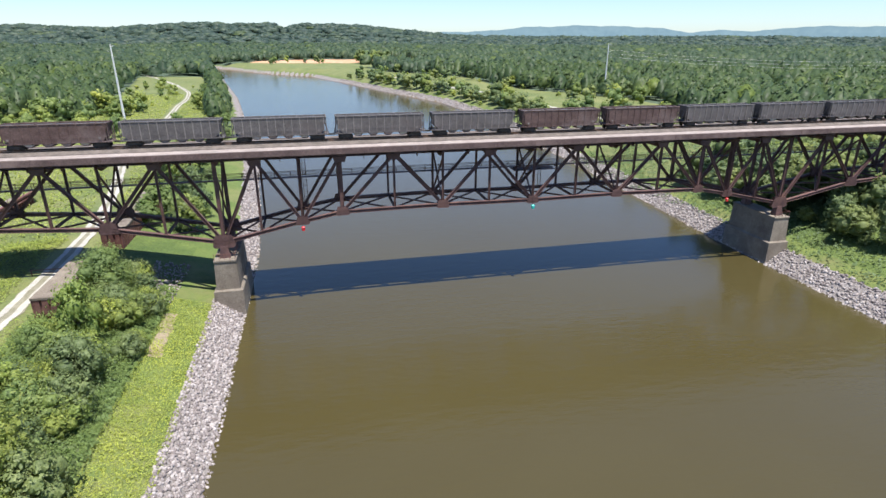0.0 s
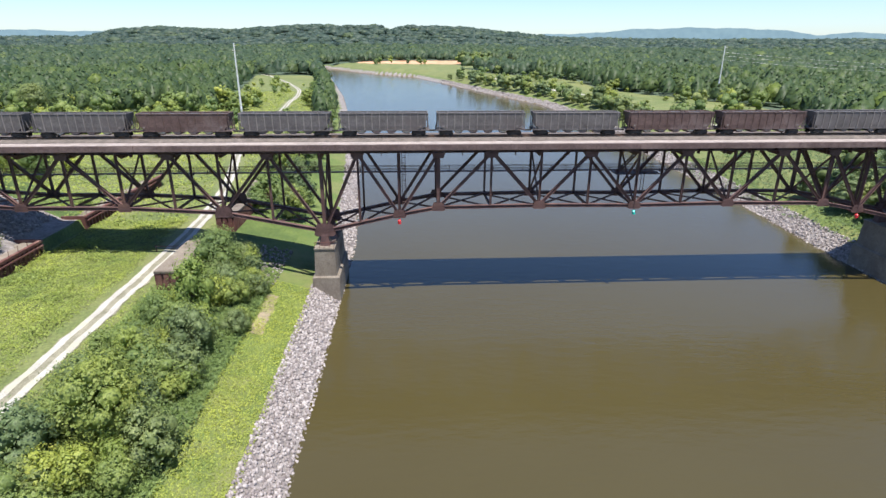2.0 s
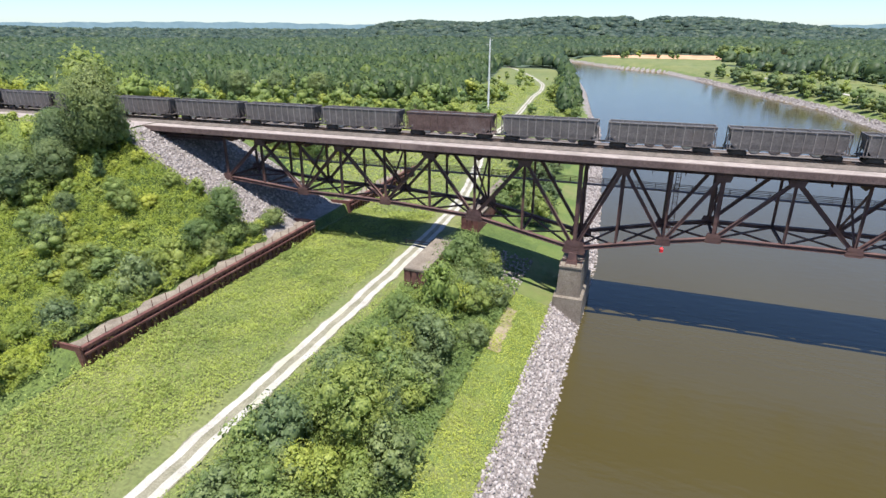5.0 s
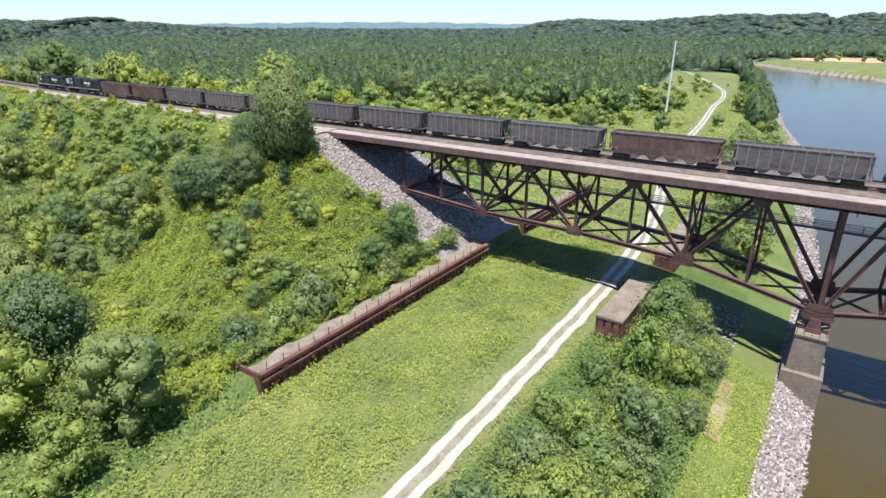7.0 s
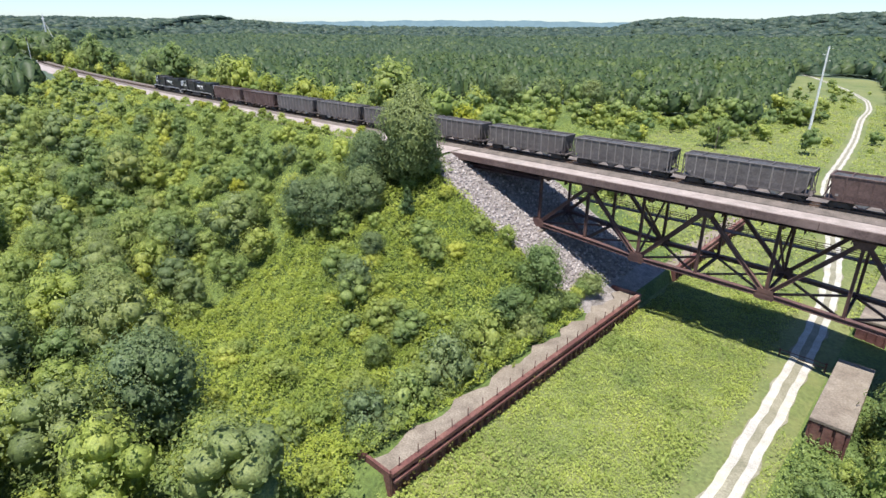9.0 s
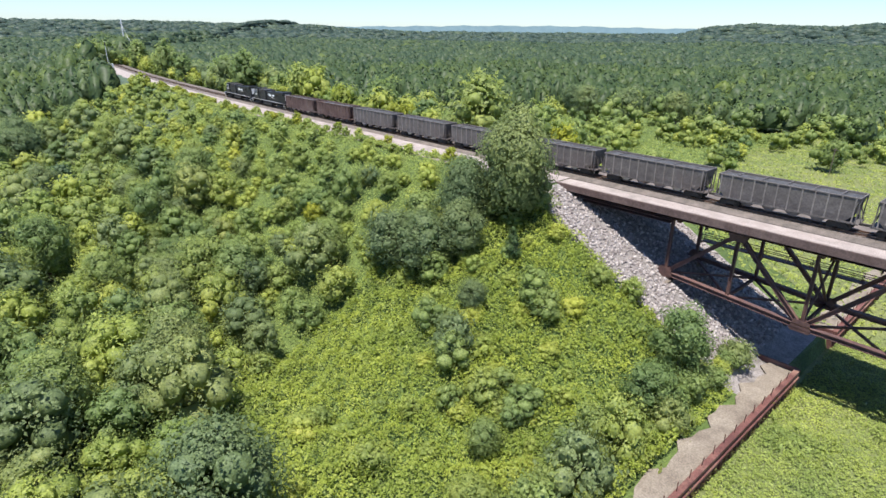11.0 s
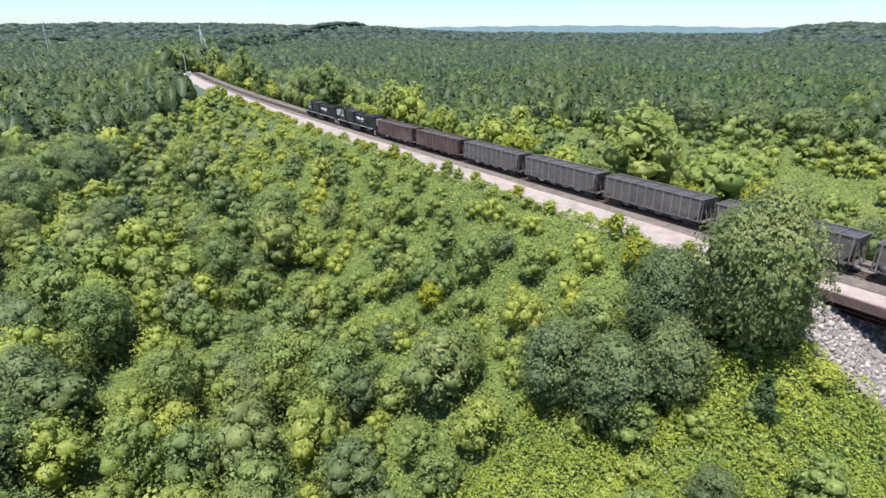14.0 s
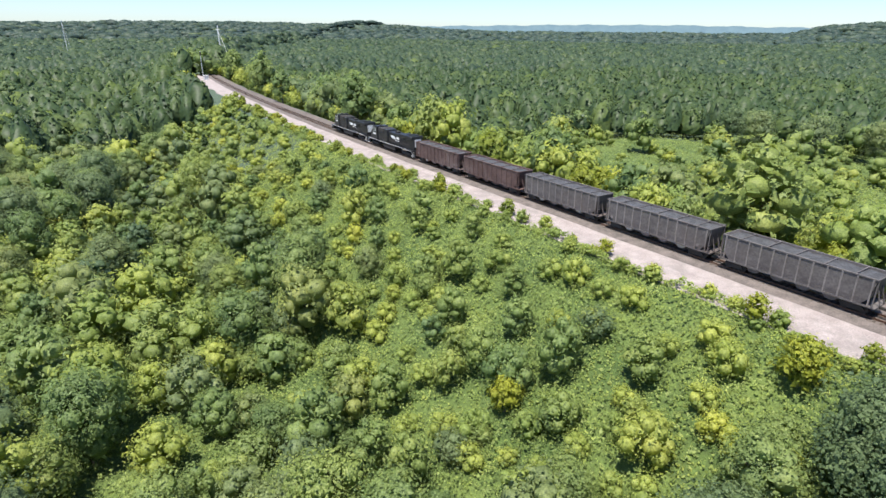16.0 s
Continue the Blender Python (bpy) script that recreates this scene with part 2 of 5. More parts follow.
def prism(outline, y0, y1):
    """A plate from an outline in x and z, from y0 to y1."""
    bm = bmesh.new()
    a = [bm.verts.new((x, y0, z)) for x, z in outline]
    b = [bm.verts.new((x, y1, z)) for x, z in outline]
    bm.faces.new(a)
    bm.faces.new(b[::-1])
    n = len(outline)
    for i in range(n):
        bm.faces.new((a[i], b[i], b[(i + 1) % n], a[(i + 1) % n]))
    bmesh.ops.recalc_face_normals(bm, faces=bm.faces)
    return bm


def beam(p, q, wide, deep, web=0.0, bm=None):
    """A bar from p to q: an H section where web is given, else a box. deep lies in the plane of the truss."""
    bm = bm or bmesh.new()
    p, q = Vector(p), Vector(q)
    d = q - p
    turn = d.to_track_quat("Z", "Y").to_matrix().to_4x4()
    side = turn.to_3x3() @ Vector((1, 0, 0))
    if abs(side.y) > 0.7:
        wide, deep = deep, wide
        flip = False
    else:
        flip = True
    m = Matrix.Translation(p) @ turn
    if web:
        if flip:
            bits = [(-deep / 2, -deep / 2 + web, -wide / 2, wide / 2), (deep / 2 - web, deep / 2, -wide / 2, wide / 2), (-deep / 2 + web, deep / 2 - web, -web / 2, web / 2)]
        else:
            bits = [(-wide / 2, wide / 2, -deep / 2, -deep / 2 + web), (-wide / 2, wide / 2, deep / 2 - web, deep / 2), (-web / 2, web / 2, -deep / 2 + web, deep / 2 - web)]
    else:
        bits = [(-deep / 2, deep / 2, -wide / 2, wide / 2)]
    for x0, x1, y0, y1 in bits:
        n = len(bm.verts)
        block(bm, x0, x1, y0, y1, 0, d.length)
        bm.verts.ensure_lookup_table()
        for v in bm.verts[n:]:
            v.co = m @ v.co
    return bm


def rod(points, r, sides=6, bm=None):
    bm = bm or bmesh.new()
    for p, q in zip(points[:-1], points[1:]):
        p, q = Vector(p), Vector(q)
        d = q - p
        m = Matrix.Translation((p + q) / 2) @ d.to_track_quat("Z", "Y").to_matrix().to_4x4()
        bmesh.ops.create_cone(bm, cap_ends=True, segments=sides, radius1=r, radius2=r, depth=d.length, matrix=m)
    return bm


def drum(center, r, length, axis="Y", sides=16, bm=None):
    bm = bm or bmesh.new()
    turn = {"Y": pose(0, 0, 0, 90, 0, 0), "X": pose(0, 0, 0, 0, 90, 0), "Z": Matrix()}[axis]
    bmesh.ops.create_cone(bm, cap_ends=True, segments=sides, radius1=r, radius2=r, depth=length, matrix=Matrix.Translation(center) @ turn)
    return bm


def raw_mesh(name, verts, faces, material, smooth=False, normals=None, tone=None):
    """A mesh from arrays: verts n x 3, faces n x k; normals: one for each vertex, for soft foliage."""
    me = bpy.data.meshes.new(name)
    n, k = faces.shape
    me.vertices.add(len(verts))
    me.vertices.foreach_set("co", np.ascontiguousarray(verts, np.float32).ravel())
    me.loops.add(n * k)
    me.loops.foreach_set("vertex_index", np.ascontiguousarray(faces, np.int32).ravel())
    me.polygons.add(n)
    me.polygons.foreach_set("loop_start", np.arange(n, dtype=np.int32) * k)
    if smooth:
        me.polygons.foreach_set("use_smooth", np.ones(n, bool))
    for m in material if isinstance(material, (list, tuple)) else [material]:
        me.materials.append(m)
    me.update(calc_edges=True)
    if tone is not None:
        me.attributes.new("tone", "FLOAT", "POINT").data.foreach_set("value", np.ascontiguousarray(tone, np.float32))
    if normals is not None:
        me.polygons.foreach_set("use_smooth", np.ones(n, bool))
        me.normals_split_custom_set_from_vertices(normals.astype(np.float32))
    return me


def cards(points, normals, size, rng, thin=0.62):
    """Small leaf-clump quads at the points, each bent a little."""
    n = len(points)
    r = rng.normal(size=(n, 3))
    u = np.cross(normals, r)
    u /= np.linalg.norm(u, axis=1, keepdims=True) + 1e-9
    v = np.cross(normals, u)
    s = (size * rng.uniform(0.65, 1.35, n))[:, None] if np.isscalar(size) else (size * rng.uniform(0.65, 1.35, n))[:, None]
    bend = normals * s * rng.uniform(-0.25, 0.25, (n, 1))
    verts = np.stack([points - u * s + bend, points - v * s * thin - bend, points + u * s + bend, points + v * s * thin - bend], 1).reshape(-1, 3)
    return verts, np.arange(4 * n).reshape(-1, 4)


def unit(a):
    return a / (np.linalg.norm(a, axis=1, keepdims=True) + 1e-9)


# ---- the lie of the land ----
TRACK_Y, RAIL_Z, WATER_Z, MID = 101.2, 28.85, 0.0, 36.8
WEST_Y = [-900, 130, 200, 305, 360, 490, 700, 950, 1010, 1100]
WEST_X = [-15.5, -16.5, -22, -32, -42, -60, -97, -142, -165, -240]
EAST_Y = [-900, 110, 146, 343, 420, 496, 670, 746, 822, 1005, 1100]
EAST_X = [88.8, 89.5, 92, 100, 92, 70, 24, 0, -60, -158, -238]


def bank_west(y):
    return np.interp(y, WEST_Y, WEST_X)


def bank_east(y):
    return np.interp(y, EAST_Y, EAST_X)


def wave(x, y, s, k):
    return np.sin(x / s + 1.7 * k) * np.cos(y / (s * 1.13) + 0.9 * k) + 0.6 * np.sin((x + y) / (s * 0.57) + k) * np.cos((x - 0.7 * y) / (s * 0.71) - k)


HILL_AZ = [-180, -110, -95, -87, -84, -75, -66, -60, -57, -52, -28, -25.5, -22, -16, -14, -8, -3, -2.3, -0.5, 5, 9.5, 13, 17, 25, 60, 180]
HILL_UP = [8, 20, 46, 51, 55, 58, 51, 50, 38, 28, 28, 54, 65, 56, 68, 80, 82, 60, 80, 75, 54, 36, 28, 24, 20, 8]


def bend(x):
    """The railway swings gently north, far west of the bridge."""
    return 2.2e-4 * np.maximum(0.0, -180.0 - np.asarray(x, float)) ** 2


def land(x, y):
    """The height of the ground."""
    x, y = np.asarray(x, float), np.asarray(y, float)
    dw, de = bank_west(y) - x, x - bank_east(y)
    away = np.maximum(dw, de)
    away = np.where(y > 1085, 40.0, away)
    z = np.interp(away, [-14, -3, 0, 4.6, 11, 24, 31, 60], [-5, -1.2, -0.1, 3.0, 4.7, 7.6, 8.5, 8.5])
    far = np.clip((away - 60) / 200, 0, 1)
    z = z + far * (1.0 + 1.1 * wave(x, y, 90, 1)) + np.clip(away / 60, 0, 1) * 0.18 * wave(x, y, 7, 2)
    # the railway embankment, west and east of the bridge
    for side in (-1, 1):
        end = -103.5 if side < 0 else 2 * MID + 103.5
        past = (x - end) * side
        run = np.maximum(np.maximum(91.6 - y + bend(x), y - bend(x) - 107.5), 0)
        out = np.hypot(run, np.maximum(-past, 0) * 1.12)
        slope = np.where(-past > 0, 0.5, 0.52)
        z = np.maximum(z, 28.05 - out * slope)
        # the flat shelf behind the sheet-pile wall
        wall = -69.1 if side < 0 else 2 * MID + 69.1
        behind = (x - wall) * side
        z = np.where((behind > 0.2) & (behind < 4.6) & (y > 47) & (y < 160), np.where((y < 100) | (y > 112), 10.6, np.maximum(z, 10.4)), z)
        z = np.where((behind <= 0.2) & (behind > -20) & (z > 8.7), 8.5, z)
    # far hills
    r, az = np.hypot(x, y), np.degrees(np.arctan2(x, y))
    crest = np.interp(az, HILL_AZ, HILL_UP) + 2 * wave(x, y, 260, 3)
    z = z + crest * np.exp(-(((r - 2700) / 620) ** 2)) + np.clip((r - 700) / 2500, 0, 1) * 6 * (1 + 0.5 * wave(x, y, 330, 4))
    return z


def spread(lo, hi, step, far, grow=1.16):
    c = list(np.arange(lo, hi + 0.01, step))
    s, a = step, hi
    while a < far:
        s *= grow
        a += s
        c.append(a)
    s, a = step, lo
    while a > -far:
        s *= grow
        a -= s
        c.insert(0, a)
    return np.array(c)


gx = spread(-262, 172, 2.4, 4900)
gx = np.unique(np.concatenate([gx, np.arange(-30, -13, 0.8), np.arange(86, 100, 1.0), [-69.4, -68.85]]))
gy = spread(-12, 330, 2.4, 4900)
gy = np.unique(np.concatenate([gy, np.arange(336, 1110, 8.0)]))
X, Y = np.meshgrid(gx, gy)
Z = land(X, Y)
nx, ny = len(gx), len(gy)
idx = np.arange(nx * ny).reshape(ny, nx)
quads = np.stack([idx[:-1, :-1], idx[:-1, 1:], idx[1:, 1:], idx[1:, :-1]], -1).reshape(-1, 4)
me = raw_mesh("ground", np.stack([X, Y, Z], -1).reshape(-1, 3), quads, [MEADOW, LAWN, UNDERGROWTH, FOREST_FLOOR, STONE_BED, MUD, CLAY], True)
cx, cy = (X[:-1, :-1] + X[1:, 1:]).ravel() / 2, (Y[:-1, :-1] + Y[1:, 1:]).ravel() / 2
cz = land(cx, cy)


def clearing(x, y):
    return (((x - 40) / 125) ** 2 + ((y - 985) / 60) ** 2 + 0.25 * wave(x, y, 30, 6)) < 1


def cover(x, y):
    """0 meadow, 1 mown grass, 2 undergrowth, 3 forest, 4 stones, 5 river bed, 6 clay."""
    dw, de = bank_west(y) - x, x - bank_east(y)
    k = np.full(x.shape, 3)
    west = (dw > 11) & (x > -240) & (y < 300) & (y > -60)
    k = np.where(west, 2, k)
    k = np.where((x > -68.4) & (dw > 27) & (y < 210), 0, k)
    field = (x < -55) & (x > -150 + 0.12 * (y - 130)) & (y > 128) & (y < 300 + 12 * np.sin(x / 13)) & (dw > 20)
    k = np.where(field, 0, k)
    k = np.where((dw > 20) & (dw < 70 + 0.02 * y) & (y > 200) & (y < 640), 0, k)
    k = np.where((de > 8) & (de < 82 + 16 * np.sin(y / 40)) & (y > 140) & (y < 965), 0, k)
    k = np.where((de > 8) & (de < 60) & (y <= 140), 2, k)
    k = np.where(((x + 205) / 70) ** 2 + ((y - 205) / 75) ** 2 < 1, 2, k)
    k = np.where((dw > 4.4) & (dw <= 11) | (de > 4.4) & (de <= 9), 1, k)
    k = np.where((dw > 0) & (dw <= 4.6) | (de > 0) & (de <= 4.6), 4, k)
    k = np.where((dw <= 0) & (de <= 0), 5, k)
    k = np.where((x < -70) & (x > -104) & (y > 88) & (y < 113), 4, k)
    k = np.where((((x - 45) / 150) ** 2 + ((y - 895) / 115) ** 2 < 1) & (de > 8), 0, k)
    k = np.where(clearing(x, y), 6, k)
    return k


me.polygons.foreach_set("material_index", cover(cx, cy).astype(np.int32))
tagged(new("ground", me), "green river valley with meadows, scrub and wooded hills", "ground", kind="structure")

bm = bmesh.new()
bmesh.ops.create_grid(bm, x_segments=8, y_segments=16, size=1.0, matrix=Matrix.Translation((0, 150, WATER_Z)) @ Matrix.Diagonal((420, 1050, 1, 1)))
solid("water", bm, WATER, "wide brown river with small ripples", "water", kind="structure")

# distant ridge, with the blue of the haze in its colour
az = np.radians(np.linspace(-125, 75, 400))
el = np.interp(np.degrees(az), [-125, -95, -80, -62, -57, -50, -45, -36, -30, -24, -10, 10, 14, 17.5, 20, 26, 32, 35, 38, 40.3, 43, 46, 55, 75],
               [0.5, 0.45, 0.4, 0.4, 0.5, 0.6, 0.68, 0.68, 0.56, 0.48, 0.4, 0.4, 0.5, 0.6, 0.9, 1.05, 0.85, 0.42, 0.62, 0.47, 0.8, 0.85, 0.6, 0.4])
top = 50 + 4700 * np.tan(np.radians(el)) + 3 * np.sin(az * 90) + 2 * np.sin(az * 231 + 1)
rv = np.concatenate([np.stack([4650 * np.sin(az), 4650 * np.cos(az), 0 * az - 20], 1), np.stack([4750 * np.sin(az), 4750 * np.cos(az), top], 1), np.stack([4880 * np.sin(az), 4880 * np.cos(az), 0 * az - 20], 1)])
i = np.arange(399)
rf = np.concatenate([np.stack([i, i + 1, i + 401, i + 400], 1), np.stack([i + 400, i + 401, i + 801, i + 800], 1)])
tagged(new("backdrop", raw_mesh("backdrop", rv, rf, RIDGE, True)), "low wooded ridge on the horizon, coloured with blue haze", "hills", kind="structure")

# two-track gravel path on the west bank, and the road on the east bank
def ribbon(name, line, offset, width, material, lift, label, category):
    """A strip along a line of x, y, laid on the ground."""
    pts = np.array(line, float)
    t = np.concatenate([[0], np.cumsum(np.hypot(*np.diff(pts, axis=0).T))])
    s = np.arange(0, t[-1], 1.5)
    c = np.stack([np.interp(s, t, pts[:, 0]), np.interp(s, t, pts[:, 1])], 1)
    ker = np.ones(21) / 21
    pad = np.pad(c, ((10, 10), (0, 0)), "edge")
    c = np.stack([np.convolve(pad[:, k], ker, "valid") for k in (0, 1)], 1)
    d = unit(np.gradient(c, axis=0))
    nrm = np.stack([d[:, 1], -d[:, 0]], 1)
    rows = []
    for k, o in enumerate((-0.5, -0.17, 0.17, 0.5)):
        rag = 0.14 * width * np.sin(s * 0.9 + 5 * k) * np.cos(s * 0.37 + k) if abs(o) == 0.5 else 0
        q = c + nrm * (offset + o * width + rag)[:, None] if not np.isscalar(rag) else c + nrm * (offset + o * width)
        rows.append(np.column_stack([q, land(q[:, 0], q[:, 1]) + lift]))
    n = len(s)
    v = np.stack(rows, 1).reshape(-1, 3)
    a = (np.arange(n - 1)[:, None] * 4 + np.arange(3)[None]).ravel()
    f = np.stack([a, a + 1, a + 5, a + 4], 1)
    return tagged(new(name, raw_mesh(name, v, f, material, True)), label, category, kind="structure")


TRAIL = [(-45, -60), (-46.4, 40), (-46.6, 100), (-48.5, 131), (-54, 160), (-64, 205), (-66, 240), (-70, 290), (-78, 360), (-80, 400), (-88, 450), (-110, 520), (-150, 625), (-200, 720)]
ribbon("trail_bed", TRAIL, 0.0, 2.7, mottled("worn_verge", (0.16, 0.15, 0.1), (0.24, 0.22, 0.16), 0.5, fine=12, relief=0.6), 0.07, "worn grassy strip with gravel between wheel tracks", "path")
ribbon("trail_track", TRAIL, -0.85, 0.86, GRAVEL, 0.11, "white gravel wheel track of a trail", "path")
ribbon("trail_track", TRAIL, 0.85, 0.86, GRAVEL, 0.11, "white gravel wheel track of a trail", "path")
ribbon("dirt_track", [(-26.2, 92.3), (-26.3, 83.0), (-26.0, 75.5), (-25.6, 70.5)], 0.0, 1.7, mottled("bare_dirt", (0.2, 0.15, 0.1), (0.27, 0.22, 0.15), 0.6, fine=10, stain=(0.15, 0.15, 0.06)), 0.09, "bare dirt streak along the top of the river bank", "path")
ribbon("far_road", [(135, 240), (131, 300), (124, 400), (104, 470), (78, 590), (70, 640), (66, 690)], 0.0, 3.0, GRAVEL, 0.15, "pale gravel road on the far bank", "road")


# ---- railway: embankment bed, deck, rails ----
def strip_along(name, x0, x1, prof, material, label, category, kind="structure"):
    """A bed with the cross profile prof of y, z, from x0 to x1."""
    bm = bmesh.new()
    xs = np.arange(x0, x1 + 0.1, (x1 - x0) / max(1, round(abs(x1 - x0) / 6)))
    rows = [[bm.verts.new((x, y + float(bend(x)) + (0.12 * math.sin(x * 0.7) + 0.1 * math.sin(x * 0.23) if j in (0, len(prof) - 1) else 0), z)) for j, (y, z) in enumerate(prof)] for x in xs]
    for a, b in zip(rows[:-1], rows[1:]):
        for j in range(len(prof) - 1):
            bm.faces.new((a[j], b[j], b[j + 1], a[j + 1]))
    bmesh.ops.recalc_face_normals(bm, faces=bm.faces)
    ob = solid(name, bm, material, label, category, kind=kind)
    return ob


BED = [(91.5, 27.5), (92.3, 28.12), (94.0, 28.28), (98.4, 28.34)]
TOP = [(98.4, 28.33), (99.3, 28.62), (103.1, 28.62), (104.3, 28.3), (106.6, 28.2), (107.6, 27.5)]
for x0, x1 in ((-490, -104), (2 * MID + 104, 420)):
    strip_along("ballast_shoulder", x0, x1, BED, BALLAST, "pale pinkish gravel shoulder beside the track", "ballast")
    strip_along("ballast_bed", x0, x1, TOP, BALLAST_DARK, "dark ballast under the rails", "ballast")

bridge = thing("railway_bridge", "brown weathering-steel deck truss railway bridge over the river", "bridge")
X0, X1 = -104.0, 2 * MID + 104.0
deck = part("deck_slab", box(X0, X1, 95.2, 107.4, 27.45, 28.05), SLAB, bridge, "pinkish grey concrete deck slab")
part("walk_surface", box(X0, X1, 95.55, 98.5, 28.05, 28.2), BALLAST, bridge, "pale gravelled walking strip")
part("kerb", box(X0, X1, 95.2, 95.5, 28.05, 28.3), SLAB, bridge)
part("kerb", box(X0, X1, 107.1, 107.4, 28.05, 28.3), SLAB, bridge)
bm = prism([(98.5, 28.05), (98.6, 28.3), (99.3, 28.62), (103.1, 28.62), (104.2, 28.3), (107.0, 28.2), (107.0, 28.05)], X0, X1)
for v in bm.verts:
    v.co = Vector((v.co.y, v.co.x, v.co.z))
bmesh.ops.recalc_face_normals(bm, faces=bm.faces)
part("ballast", bm, BALLAST_DARK, bridge, "dark ballast")
FASCIA = mottled("fascia_steel", (0.09, 0.056, 0.052), (0.125, 0.082, 0.075), 0.4, rough=0.8, fine=12, relief=0.2, stain=(0.2, 0.14, 0.125))
part("fascia_plate", box(X0, X1, 95.12, 95.2, 27.3, 28.22), FASCIA, bridge, "dull brown steel edge plate")
part("fascia_plate", box(X0, X1, 107.4, 107.48, 27.3, 28.22), FASCIA, bridge, "dull brown steel edge plate")
# joints of the slab's edge
for k in range(1, 30):
    part("joint_cover", box(X0 + k * 7 - 0.04, X0 + k * 7 + 0.04, 95.09, 95.12, 27.35, 28.2), STEEL, bridge)

track = thing("railway_track", "single rusty railway track on wooden ties", "railway track")
RAIL_STEPS = [*range(-490, -170, 10), 420]
for y in (TRACK_Y - 0.72, TRACK_Y + 0.72):
    bm = bmesh.new()
    for a, b in zip(RAIL_STEPS[:-1], RAIL_STEPS[1:]):
        for w, z0, z1 in ((0.07, 28.66, 28.69), (0.012, 28.69, 28.8), (0.036, 28.8, 28.845)):
            block(bm, a, b, y - w, y + w, z0, z1)
    for v in bm.verts:
        v.co.y += float(bend(v.co.x))
    part("rail", bm, RAIL_STEEL, track)
tie = mesh_of("tie", box(-0.12, 0.12, -1.3, 1.3, 28.5, 28.665, 0.015), TIE_WOOD)
for k in range(290):
    ob = part("tie", tie, None, track)
    ob.location = (-300 + k * 0.62, TRACK_Y + float(bend(-300 + k * 0.62)), 0)
bm = bmesh.new()
for k in range(146):
    x = -490 + k * 1.3
    y = TRACK_Y + float(bend(x))
    block(bm, x - 0.12, x + 0.12, y - 1.3, y + 1.3, 28.5, 28.665)
for k in range(900):
    x = -119 + k * 0.6
    block(bm, x - 0.12, x + 0.12, TRACK_Y - 1.3, TRACK_Y + 1.3, 28.5, 28.665)
tagged(part("more_ties", bm, TIE_WOOD, track), kind="stuff")

# ---- truss members ----
HALF_B = [(-86.0, 18.9), (-69.0, 17.5), (-52.0, 17.3), (-35.5, 16.3), (-18.4, 12.75), (-5.2, 15.6), (1.7, 16.85), (19.6, 17.05), (36.8, 16.85)]
HALF_T = [-86.0, -77.6, -60.7, -43.6, -27.2, -12.1, 1.7, 10.9, 28.3]
BOT = HALF_B + [(2 * MID - x, z) for x, z in HALF_B[-2::-1]]
TOPX = HALF_T + [2 * MID - x for x in HALF_T[::-1]]
TOP_Z = 26.55
ZB = lambda x: float(np.interp(x, [b[0] for b in BOT], [b[1] for b in BOT]))
DIAG = []
for a, b in [(-86.0, -77.6), (-69, -77.6), (-69, -60.7), (-52, -60.7), (-52, -43.6), (-35.5, -43.6), (-35.5, -27.2), (-18.4, -27.2), (-18.4, -12.1), (-5.2, -12.1), (-5.2, 1.7), (1.7, 10.9), (19.6, 10.9), (19.6, 28.3), (36.8, 28.3)]:
    DIAG += [(a, b), (2 * MID - a, 2 * MID - b)]
NODES = sorted({round(x, 1) for x in [b[0] for b in BOT] + TOPX})
HEAVY = {-18.4: 1.5, -35.5: 1.25, -86.0: 0.9}


def gusset(x, z, y, r, up):
    """A clipped plate on both faces of a joint."""
    w, h = r * 1.25, r
    o = [(x - w, z - h * 0.35 * up), (x - w * 0.7, z + h * 0.9 * up), (x + w * 0.7, z + h * 0.9 * up), (x + w, z - h * 0.35 * up), (x + w * 0.8, z - h * 0.6 * up), (x - w * 0.8, z - h * 0.6 * up)]
    bm = prism(o, y - 0.36, y - 0.31)
    other = prism(o, y + 0.31, y + 0.36)
    me = bpy.data.meshes.new("tmp")
    other.to_mesh(me)
    other.free()
    bm.from_mesh(me)
    bpy.data.meshes.remove(me)
    return bm


for y in (97.0, 106.0):
    part("top_chord", beam((X0 + 1.5, y, TOP_Z + 0.35), (X1 - 1.5, y, TOP_Z + 0.35), 0.62, 1.1, 0.06), STEEL, bridge)
    part("top_flange", box(X0 + 1.5, X1 - 1.5, y - 0.55, y + 0.55, 27.32, 27.44), STEEL, bridge)
    for (xa, za), (xb, zb) in zip(BOT[:-1], BOT[1:]):
        part("bottom_chord", beam((xa, y, za), (xb, y, zb), 0.58, 0.72, 0.07), STEEL, bridge)
    for a, b in DIAG:
        wide = 0.5 if abs(a - b) > 8 else 0.42
        part("diagonal", beam((a, y, ZB(a)), (b, y, TOP_Z), 0.5, wide, 0.06), STEEL, bridge)
    for x in NODES:
        heavy = min(abs(x + 18.4), abs(x - (2 * MID + 18.4)), abs(x - 1.7), abs(x - 2 * MID + 1.7)) < 0.2
        part("vertical", beam((x, y, ZB(x)), (x, y, TOP_Z), 0.42, 0.62 if heavy else 0.36, 0.05), STEEL, bridge)
    for x, z in BOT:
        q = x if x <= MID else 2 * MID - x
        part("gusset", gusset(x, z, y, HEAVY.get(round(q, 1), 0.95), 1), STEEL, bridge)
    for x in TOPX[1:-1]:
        part("gusset", gusset(x, TOP_Z, y, 1.0, -1), STEEL, bridge)
    for k in range(46):
        x = X0 + 4 + k * 4.6
        part("stiffener", box(x - 0.03, x + 0.03, y - 0.5, y + 0.5, 26.1, 27.3), STEEL, bridge)
